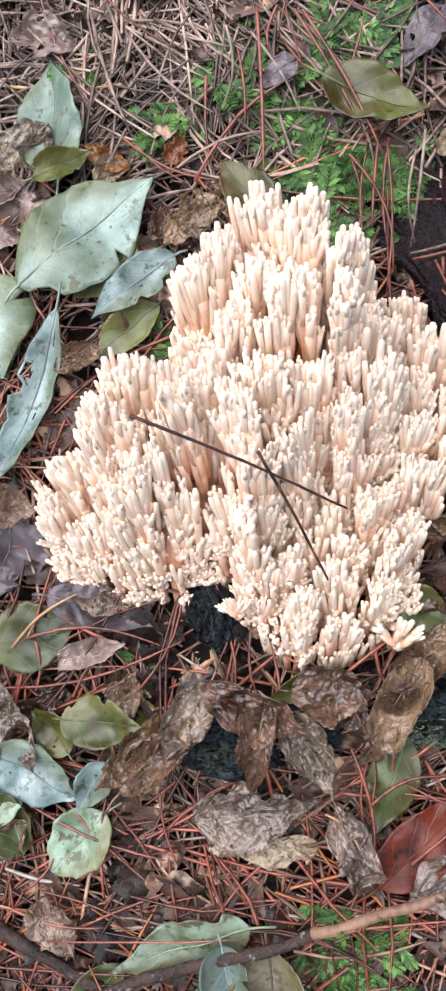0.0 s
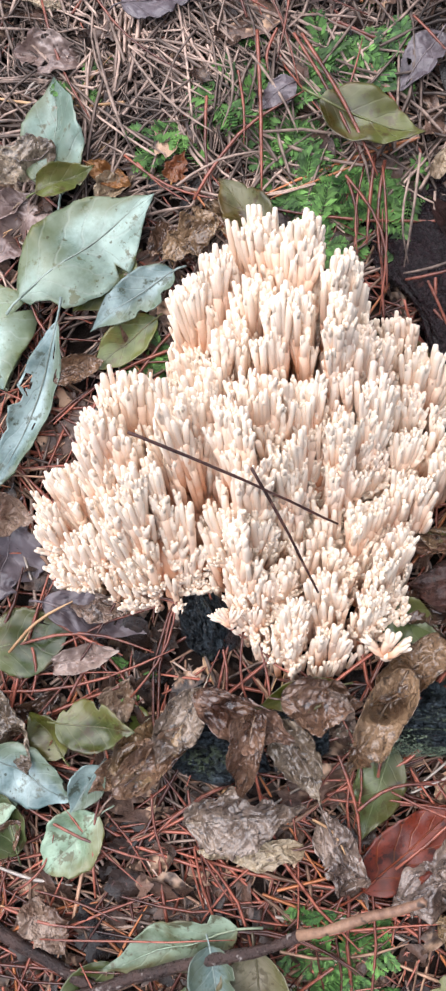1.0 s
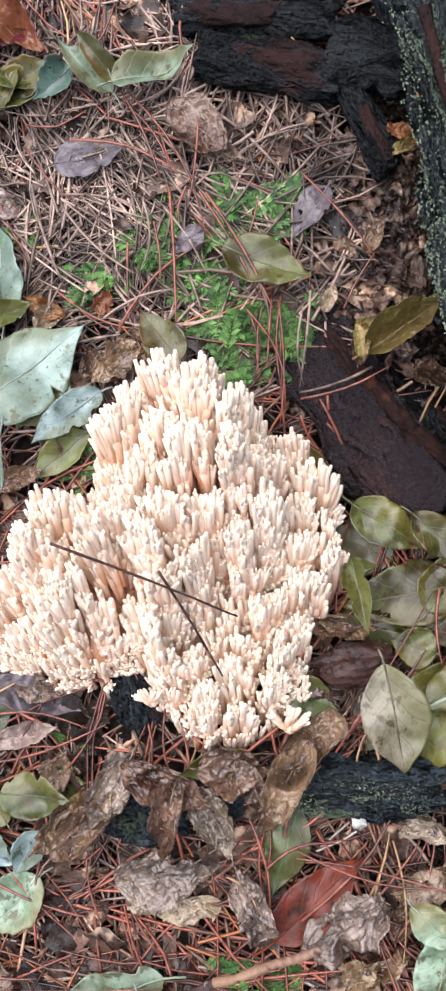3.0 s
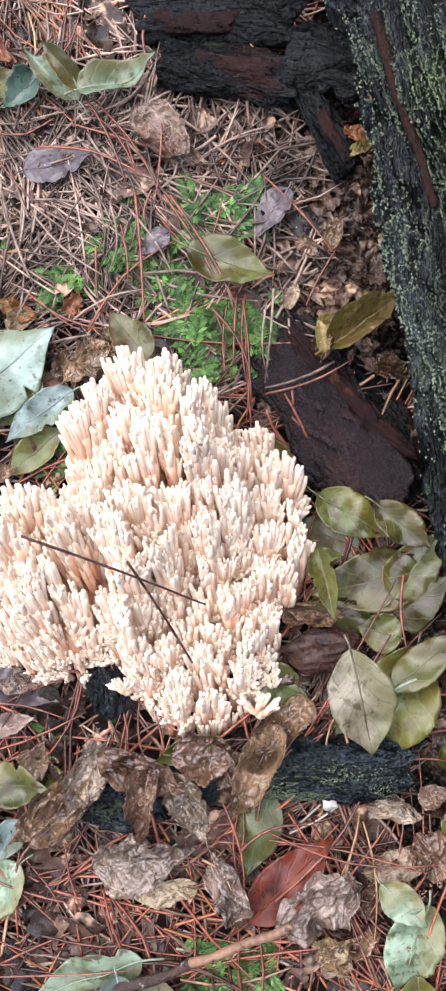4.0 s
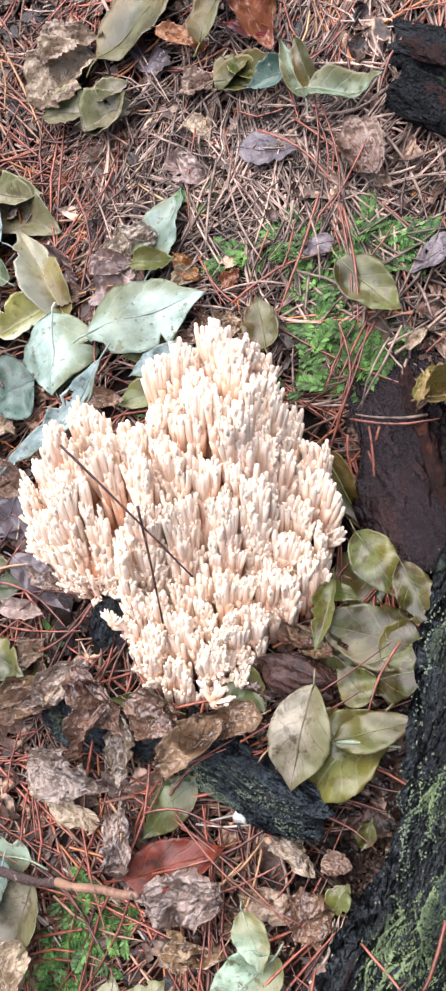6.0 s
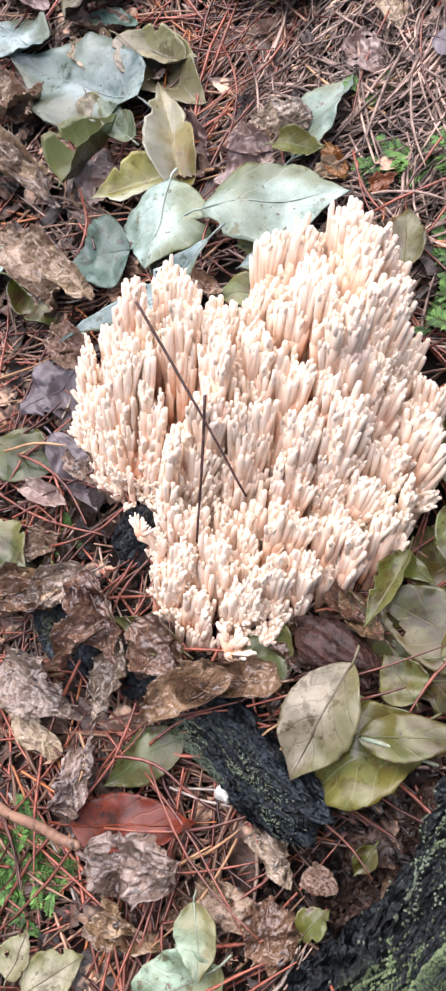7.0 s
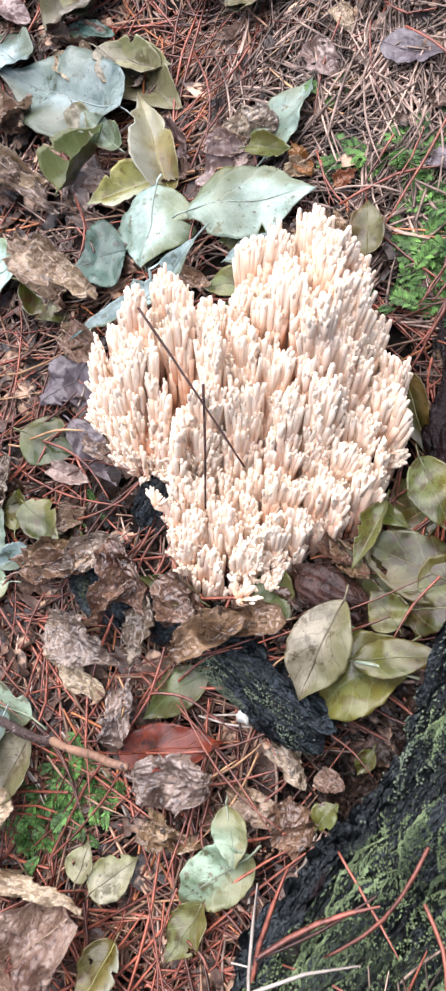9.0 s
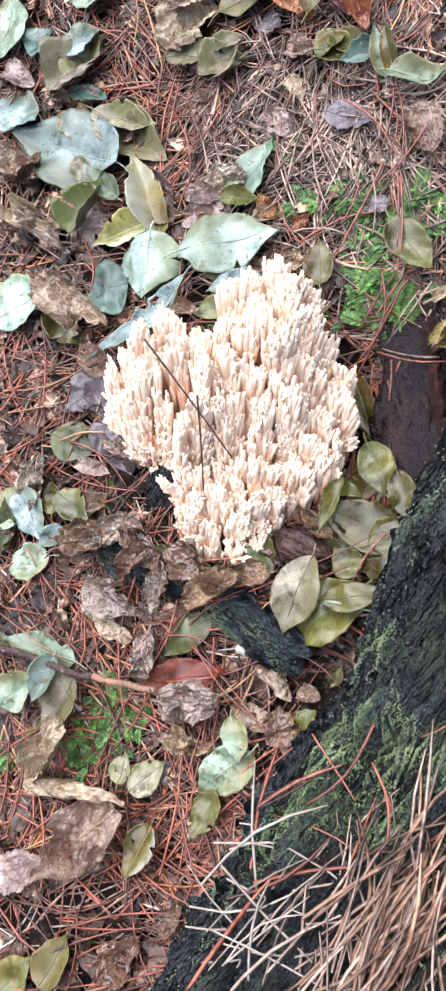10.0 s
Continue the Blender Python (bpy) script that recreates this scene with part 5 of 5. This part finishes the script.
def crust(count, seed, spot, size, material, parent, name="moss_crust", label=""):
    """Small cushions of moss, one joined mesh."""
    rng = random.Random(seed)
    bm = bmesh.new()
    for _ in range(count):
        p, up = spot(rng)
        a = up.orthogonal().normalized()
        b = up.cross(a)
        r = rng.uniform(*size)
        top = bm.verts.new(p + up * r * 0.7)
        ring = [bm.verts.new(p - up * r * 0.2 + r * rng.uniform(0.7, 1.2) * (a * math.cos(k * 1.257) + b * math.sin(k * 1.257))) for k in range(5)]
        for k in range(5):
            bm.faces.new((ring[k], ring[(k + 1) % 5], top))
    ob = part(name, bm, material, parent, label)
    ob["kind"] = "stuff"
    return ob


# the great root whose flank runs down beside the fungus
ROOT_EDGE = ((-0.7, 0.27), (-0.3, 0.228), (-0.12, 0.208), (-0.04, 0.196), (0.03, 0.178), (0.085, 0.168), (0.19, 0.156), (0.25, 0.143), (0.33, 0.12), (0.7, 0.075))


def root_edge(v):
    """Where the root's lip runs, across the slope."""
    for (va, ua), (vb, ub) in zip(ROOT_EDGE, ROOT_EDGE[1:]):
        if v <= vb:
            k = min(max((v - va) / (vb - va), 0), 1)
            return ua + (ub - ua) * k + 0.006 * noise.noise(Vector((v * 9, 4, 0)))
    return ROOT_EDGE[-1][1]


def root_point(v, f):
    """f: 0 at the foot by the litter, 1 at the far foot."""
    w = math.pi * f
    u = root_edge(v) + 0.16 * (1 - math.cos(w)) * (0.35 + 0.65 * min(1, f * 3))
    z = -0.035 + 0.135 * max(math.sin(w), 0.0) ** 0.42
    u += 0.026 * max(0.0, 1 - f / 0.1)
    warp = 0.9 * noise.noise(Vector((v * 6, f * 5, 1)))
    ridge = 1 - 3.2 * abs(noise.noise(Vector((v * 4, f * 17 + 1.1 * warp, 5))))
    cord = 1 - 3.2 * abs(noise.noise(Vector((v * 11, f * 44 + 2 * warp, 8))))
    small = bark_plate(v * 26 + warp, f * 80 + 3 * warp, 40)
    swell = noise.noise(Vector((v * 6, f * 9, 3)))
    cleft = max(0.0, 1 - abs(noise.noise(Vector((v * 3.5, f * 24 + 1.5 * warp, 15)))) / 0.1) + 0.6 * max(0.0, 1 - abs(noise.noise(Vector((v * 9, f * 52 + 2 * warp, 25)))) / 0.13)
    out = 0.013 * max(ridge, -1) - 0.026 * cleft + 0.007 * max(cord, -1) + 0.0045 * small + 0.009 * swell + 0.002 * noise.noise(Vector((v * 60, f * 160, 2)))
    out += 0.0013 * bark_plate(v * 50 + 2 * warp, f * 230 + 4 * warp, 60)
    # a loose lip of bark along the near edge, and the groove behind it
    lip = max(0.0, 0.7 + 1.2 * noise.noise(Vector((v * 8, 2, 7))))
    out += lip * (0.009 * math.exp(-((f - 0.09) / 0.03) ** 2) - 0.013 * math.exp(-((f - 0.155) / 0.018) ** 2))
    return Vector((u - 0.7 * out * max(0, math.cos(w)), v, rise(u, v) + z + out * min(1, 2.2 * math.sin(w))))


def great_root():
    bm = bmesh.new()
    nv, nf = 560, 280
    lay = [[bm.verts.new(root_point(-0.6 + 1.2 * i / nv, j / nf)) for j in range(nf + 1)] for i in range(nv + 1)]
    for a, b in zip(lay, lay[1:]):
        for j in range(nf):
            bm.faces.new((a[j], a[j + 1], b[j + 1], b[j]))
    bmesh.ops.recalc_face_normals(bm, faces=bm.faces[:])
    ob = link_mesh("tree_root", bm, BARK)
    ob.matrix_world = SLOPE.copy()
    tagged(ob, "thick wet black tree root with furrowed mossy bark", "tree root")
    patches = ((-0.118, 0.22, 0.01), (-0.102, 0.28, 0.012), (-0.126, 0.21, 0.01), (-0.15, 0.22, 0.01), (-0.15, 0.26, 0.01), (-0.174, 0.22, 0.01), (-0.134, 0.33, 0.012), (-0.086, 0.34, 0.012), (-0.09, 0.28, 0.01), (-0.112, 0.25, 0.012), (-0.145, 0.42, 0.014), (-0.2, 0.2, 0.008), (-0.05, 0.21, 0.006), (0.25, 0.24, 0.02))
    grey = ((0.16, 0.12, 0.02), (0.12, 0.14, 0.02), (0.1, 0.18, 0.02), (0.2, 0.14, 0.02), (0.282, 0.13, 0.02), (0.24, 0.16, 0.02), (0.08, 0.14, 0.015), (0.02, 0.17, 0.02), (0.14, 0.2, 0.025), (0.18, 0.2, 0.025), (0.06, 0.2, 0.02), (0.3, 0.2, 0.02), (-0.24, 0.14, 0.02), (-0.29, 0.16, 0.02), (-0.07, 0.19, 0.02))

    def spot(rng, among=patches):
        v0, f0, s = rng.choice(among)
        v, f = rng.gauss(v0, s), rng.gauss(f0, s * 1.6)
        p = root_point(v, f)
        up = (root_point(v, f + 0.01) - p).cross(root_point(v + 0.004, f) - p)
        return p, (up if up.z > 0 else -up).normalized()

    crust(42000, 31, spot, (0.0003, 0.0008), LICHEN, ob, label="pale green mossy crust")
    crust(26000, 32, lambda r: spot(r, grey), (0.0004, 0.0009), CRUST, ob, label="grey-green lichen crust")
    return ob


great_root()

def root_needles(kind, count, seed, label, v_mid, f_mid, v_wide, f_wide, high, thick=0.001, way=1.7, stray=0.4):
    """Uncounted needles caught on the root's back."""
    rng = random.Random(seed)
    bm = bmesh.new()
    for _ in range(count):
        v, f = rng.gauss(v_mid, v_wide), min(max(rng.gauss(f_mid, f_wide), 0.13), 0.9)
        c = root_point(v, f) + Vector((0, 0, rng.uniform(0.003, high)))
        w = rng.gauss(way, stray)
        d = Vector((math.cos(w), math.sin(w), rng.uniform(-0.12, 0.12))) * rng.uniform(0.025, 0.05)
        r = rng.uniform(0.65, 1.1) * thick
        tube(bm, needle_path(c - d, c + d, rng, 0.003, 4), [r * 0.9, r, r, r * 0.9, r * 0.4], 4, cap=False)
    ob = link_mesh("needle_pile", bm, NEEDLE[kind])
    ob.matrix_world = SLOPE.copy()
    return tagged(ob, label, "pine needles", kind="stuff")


root_needles("grey", 80, 41, "grey-brown pine needles piled on the root", -0.18, 0.38, 0.03, 0.05, 0.02)
root_needles("brown", 84, 45, "brown pine needles piled on the root", -0.165, 0.41, 0.026, 0.034, 0.02, 0.0012, 1.75, 0.3)
root_needles("pale", 26, 42, "bleached pine needles lying on the root", -0.225, 0.25, 0.024, 0.05, 0.022, 0.00085, 1.3, 0.9)
root_needles("rust", 14, 43, "rust-red pine needles caught on the root", -0.17, 0.34, 0.035, 0.08, 0.022, 0.0012)

slab = wood("bark_slab", "dark purple-brown wet bark slab lying beside the fungus", "bark", SLAB, 0.075, 0.154, 0.146, 0.050, 0.007, 0.054, 0.02, 3, 0.4, rough=0.3, taper=0.1, square=0.75, furrows=3.0, nx=110, ny=70)
for x0, y0, x1, y1, wide, seed in ((-0.056, 0.008, -0.004, 0.0145, 0.0085, 51), (-0.012, 0.0135, 0.03, 0.019, 0.0105, 52), (0.022, 0.017, 0.056, 0.028, 0.009, 53)):
    ridge = part("torn_edge", lump(math.hypot(x1 - x0, y1 - y0), wide, 0.0085, seed, 0.9, 60, 30, taper=0.8, rough=0.9, square=1.0, furrows=4.0), RUST, slab, "rust-red torn ridge")
    ridge.matrix_basis = pose((x0 + x1) / 2, (y0 + y1) / 2, 0.0085, 0, 0, math.degrees(math.atan2(y1 - y0, x1 - x0)))
for curve, r in ((((-0.045, -0.012, 0.009), (-0.03, -0.004, 0.0105), (-0.012, -0.008, 0.0105), (0.002, 0.001, 0.011)), 0.0016), (((-0.01, -0.018, 0.008), (0.012, -0.014, 0.0095), (0.026, -0.004, 0.0105), (0.046, -0.008, 0.008)), 0.002), (((0.008, 0.006, 0.0105), (0.02, 0.011, 0.0105), (0.028, 0.009, 0.0105), (0.04, 0.012, 0.009)), 0.0024)):
    bm = bmesh.new()
    pts = [Vector(p) for p in curve]
    pts = [a.lerp(b, k / 6) for a, b in zip(pts, pts[1:]) for k in range(6)]
    tube(bm, [p + 0.0025 * Vector((noise.noise(p * 120), noise.noise(p * 120 + Vector((5, 0, 0))), 0)) for p in pts], [r * (1 + 0.5 * noise.noise(p * 200)) for p in pts], 10, squash=0.25)
    part("ridge", bm, SLAB, slab)
wood("bark_slab", "black rotten bark lying against the root", "bark", CHUNK, 0.128, 0.128, 0.17, 0.055, -0.004, 0.032, 0.022, 5, 0.6, rough=0.3)
log = wood("rotten_branch", "short black rotten branch with mossy furrowed bark", "branch", CHAR, 0.074, -0.114, 0.157, -0.106, 0.009, 0.037, 0.034, 7, 0.95, square=1.0, rough=0.38, taper=0.4, nx=120, ny=80, furrows=5.0)


def log_moss(rng):
    x, w = rng.gauss(-0.008, 0.02), rng.gauss(2.2, 0.45)
    d = Vector((0, math.cos(w), math.sin(w)))
    return Vector((x, 0.0182 * d.y, 0.0168 * d.z)), d


crust(4000, 33, log_moss, (0.0002, 0.00045), CRUST, log, label="grey-green mossy crust")
wood("bark_chunk", "small blue-black chunk of wet charred bark", "bark", CHAR, -0.034, -0.138, 0.014, -0.133, 0.004, 0.026, 0.02, 9, 0.6, rough=0.35, square=0.85)
wood("bark_chunk", "blue-black chunk of wet bark under dead leaves", "bark", CHAR, 0.02, -0.118, 0.05, -0.122, 0.001, 0.024, 0.016, 10, 0.6, rough=0.35, square=0.85)
wood("bark_chunk", "small black mossy stump under the fungus", "bark", CHAR, -0.022, -0.054, -0.013, -0.088, 0.003, 0.027, 0.026, 12, 1.0, rough=0.6, square=1.0, furrows=6.0, taper=0.85)
piece = wood("bark_piece", "long black piece of rotten bark", "bark", CHUNK, -0.005, 0.342, 0.088, 0.332, 0.012, 0.03, 0.022, 14, 0.5, rough=0.35, square=0.8)
part("torn_face", lump(0.05, 0.014, 0.008, 44, 0.6, 50, 20, square=0.9, rough=0.5), RUST, piece, "red-brown torn wood face").matrix_basis = pose(-0.012, -0.004, 0.0085)
piece = wood("bark_piece", "black furrowed piece of rotten bark", "bark", CHUNK, 0.012, 0.312, 0.09, 0.294, 0.012, 0.03, 0.022, 15, 0.5, rough=0.35, square=0.8)
part("torn_face", lump(0.045, 0.01, 0.007, 45, 0.6, 50, 20, square=0.9, rough=0.5), RUST, piece, "red-brown torn wood face").matrix_basis = pose(0.004, 0.003, 0.0085)
piece = wood("bark_piece", "black piece of bark at the root's foot", "bark", CHUNK, 0.085, 0.312, 0.135, 0.3, 0.012, 0.04, 0.03, 16, 0.5, rough=0.35, square=0.8)
part("ridge", lump(0.03, 0.012, 0.008, 46, 0.6, 40, 20, square=0.9, rough=0.5), CHUNK, piece).matrix_basis = pose(0.004, -0.006, 0.0125, 0, 0, 25)
splinter = wood("wood_splinter", "red-brown broken wood splinter with a black rind", "wood", CHUNK, 0.098, 0.292, 0.123, 0.242, 0.014, 0.018, 0.014, 17, 0.5, rough=0.3, square=0.8)
torn = part("torn_face", lump(0.034, 0.009, 0.006, 18, 0.5, 40, 16, square=1, rough=0.4), RUST, splinter, "red-brown torn wood face")
torn.matrix_basis = pose(0.008, 0.001, 0.005)


def stick(name, label, points, r, material=TWIG, bare=0.0):
    """A knotty stick along points (u, v, h)."""
    pts = [Vector((u, v, rise(u, v) + h)) for u, v, h in points]
    path = []
    for a, b in zip(pts, pts[1:]):
        path += [a.lerp(b, k / 6) for k in range(6)]
    path.append(pts[-1])
    path = [p + Vector((noise.noise(p * 60), noise.noise(p * 60 + Vector((9, 0, 0))), 0)) * r * 0.5 for p in path]
    n = len(path)
    radii = [r * (1 - 0.3 * k / n) * (1 + 0.2 * noise.noise(path[k] * 120)) for k in range(n)]
    cut = max(2, round(n * (1 - bare)))
    bm = bmesh.new()
    tube(bm, path[:cut], radii[:cut], 8)
    ob = link_mesh(name, bm, material)
    ob.matrix_world = SLOPE.copy()
    tagged(ob, label, "twig")
    if bare:
        bm = bmesh.new()
        tube(bm, path[cut - 1:], [x * 0.93 for x in radii[cut - 1:]], 8)
        part("bared_end", bm, BARED, ob, "peeled reddish tan end")
    return ob


stick("fallen_stick", "wet dark stick with a peeled reddish end", ((-0.1, -0.285, 0.006), (-0.045, -0.255, 0.012), (0.03, -0.222, 0.026), (0.098, -0.184, 0.055)), 0.0037, bare=0.25)
stick("fallen_stick", "dark wet stick half buried in leaves", ((-0.16, -0.225, 0.006), (-0.116, -0.243, 0.008), (-0.06, -0.27, 0.004)), 0.0045)
stick("dead_twig", "thin dark twig lying across the fungus", ((-0.036, 0.02, 0.1085), (0.008, 0.004, 0.092), (0.051, -0.014, 0.070)), 0.00078, DARK_TWIG)
stick("dead_twig", "thin dark red twig stuck between the fungus's branches", ((0.014, 0.008, 0.091), (0.03, -0.02, 0.075), (0.043, -0.046, 0.058)), 0.00078, DARK_TWIG)


# a dead leaf rolled up into a wrinkled cylinder
rolled = wood("rolled_leaf", "red-brown dead leaf rolled up and wrinkled, wet", "leaf", ROLLED, 0.09, -0.045, 0.13, -0.038, 0.012, 0.021, 0.02, 23, 0.7, roll=20, rough=0.9, square=1.0, furrows=2.0, taper=0.5, nx=90, ny=60)
part("flap", lump(0.03, 0.011, 0.004, 24, 0.7, 40, 20, taper=0.7, rough=0.9, square=1.0), ROLLED, rolled, "loose wrinkled flap").matrix_basis = pose(0.002, -0.004, 0.0095, 0, 0, 6)
stick("leaf_stalk", "thick pale green leaf stalk lying on leaves", ((0.152, -0.061, 0.03), (0.168, -0.053, 0.031), (0.184, -0.046, 0.027)), 0.0012, LEAF["mint"][0])
stick("bark_strip", "long red-brown strip of torn bark hanging down the root", ((0.138, 0.305, 0.066), (0.146, 0.272, 0.072), (0.155, 0.241, 0.074), (0.163, 0.218, 0.076), (0.17, 0.194, 0.078)), 0.0032, RUST)
wood("rot_clump", "amber-coloured crumbly clump of rotten wood", "rot", AMBER, 0.134, 0.272, 0.149, 0.268, 0.044, 0.03, 0.028, 31, 1.0, rough=0.9, square=1.0, furrows=6.0, taper=0.6, nx=60, ny=50)
wood("lichen_lump", "small white lump on the rotten branch", "lichen", PALE_LUMP, 0.112, -0.131, 0.12, -0.13, 0.014, 0.006, 0.006, 37, 0.8, rough=0.8, square=1.0, nx=20, ny=16)


# ---------------------------------------------------------------- moss
def moss_patch(u, v, spread, count, seed, size=0.022):
    """Feathery moss: fronds with two rows of small leaves, in one joined mesh."""
    rng = random.Random(seed)
    bm = bmesh.new()
    for _ in range(count):
        x, y = rng.gauss(0, spread), rng.gauss(0, spread)
        w = rng.uniform(0, 6.28)
        n = size * rng.uniform(0.5, 1.1)
        d = Vector((math.cos(w), math.sin(w), rng.uniform(0.1, 0.6))).normalized()
        side = d.cross(Vector((0, 0, 1))).normalized()
        base = Vector((x, y, rng.uniform(-0.001, 0.005)))
        steps = 11
        spine = [base + d * n * k / steps + Vector((0, 0, -0.35 * n * (k / steps) ** 2)) for k in range(steps + 1)]
        tube(bm, spine[::3], [0.0004, 0.0004, 0.0003, 0.0002], 3, cap=False)
        for k in range(1, steps + 1):
            reach = 0.28 * n * math.sin(math.pi * (0.12 + 0.8 * k / steps)) * rng.uniform(0.8, 1.2)
            for sgn in (-1, 1):
                p = spine[k]
                e = p + side * sgn * reach + d * reach * 0.7 + Vector((0, 0, rng.uniform(-0.2, 0.25) * reach))
                q = (p + e) / 2
                wide = d * 0.22 * reach + d * 0.0004
                up = Vector((0, 0, 0.1 * reach))
                vs = [bm.verts.new(c) for c in (p, q - wide + up, e, q + wide + up)]
                bm.faces.new(vs if sgn > 0 else vs[::-1])
    ob = link_mesh("moss_patch", bm, MOSS)
    ob.matrix_world = on_slope(u, v, -0.001)
    return tagged(ob, "bright green feathery moss between pine needles", "moss", kind="stuff")


moss_patch(-0.092, 0.213, 0.006, 16, 51, 0.016)
moss_patch(-0.044, 0.190, 0.009, 19, 52)
moss_patch(0.022, 0.220, 0.012, 41, 53)
moss_patch(0.045, 0.214, 0.011, 48, 54)
moss_patch(0.006, 0.182, 0.010, 25, 55)
moss_patch(0.030, 0.160, 0.012, 51, 56)
moss_patch(0.058, 0.150, 0.011, 48, 57)
moss_patch(-0.047, 0.070, 0.005, 28, 58, 0.012)
moss_patch(0.030, 0.128, 0.008, 22, 62, 0.014)
moss_patch(0.046, -0.236, 0.010, 60, 59, 0.018)
moss_patch(0.072, -0.240, 0.009, 47, 60, 0.016)
moss_patch(0.003, -0.318, 0.009, 25, 61, 0.018)
moss_patch(0.05, -0.270, 0.010, 53, 63, 0.018)
moss_patch(-0.012, 0.203, 0.009, 19, 64)
moss_patch(-0.055, -0.108, 0.006, 12, 65, 0.010)


# ---------------------------------------------------------------- crumbs
def crumbs(name, label, material, count, seed, spot, size):
    rng = random.Random(seed)
    bm = bmesh.new()
    for _ in range(count):
        u, v = spot(rng)
        r = rng.uniform(*size)
        c = Vector((u, v, rise(u, v) - 0.004 + 0.3 * r))
        turn = Euler((rng.uniform(0, 6), rng.uniform(0, 6), rng.uniform(0, 6))).to_matrix()
        vs = [bm.verts.new(c + turn @ (Vector(q) * r * rng.uniform(0.6, 1.1))) for q in ((1.3, 0, 0), (-1.3, 0, 0), (0, 1, 0), (0, -1, 0), (0, 0, 0.7), (0, 0, -0.7))]
        for a, b, e in ((0, 2, 4), (2, 1, 4), (1, 3, 4), (3, 0, 4), (2, 0, 5), (1, 2, 5), (3, 1, 5), (0, 3, 5)):
            bm.faces.new((vs[a], vs[b], vs[e]))
    ob = link_mesh(name, bm, material, False)
    ob.matrix_world = SLOPE.copy()
    return tagged(ob, label, "soil", kind="stuff")


crumbs("soil_crumbs", "brown soil crumbs and bark bits among the litter", CRUMB, 3500, 71, anywhere, (0.0012, 0.0035))
crumbs("soil_crumbs", "loose crumbly brown soil at the root's foot", CRUMB, 4200, 72, lambda r: (r.gauss(0.135, 0.025), r.gauss(0.23, 0.06)), (0.0008, 0.0032))
crumbs("soil_crumbs", "dark brown crumbly rot in the hollow beneath the root", CRUMB, 6500, 74, lambda r: (r.gauss(0.188, 0.02), r.gauss(-0.085, 0.045)), (0.0008, 0.003))
crumbs("soil_crumbs", "amber-coloured crumbling rot beside the root", AMBER, 140, 73, lambda r: r.choice(((r.gauss(0.14, 0.007), r.gauss(0.275, 0.012)), (r.gauss(0.125, 0.02), r.gauss(0.21, 0.04)))), (0.001, 0.0032))
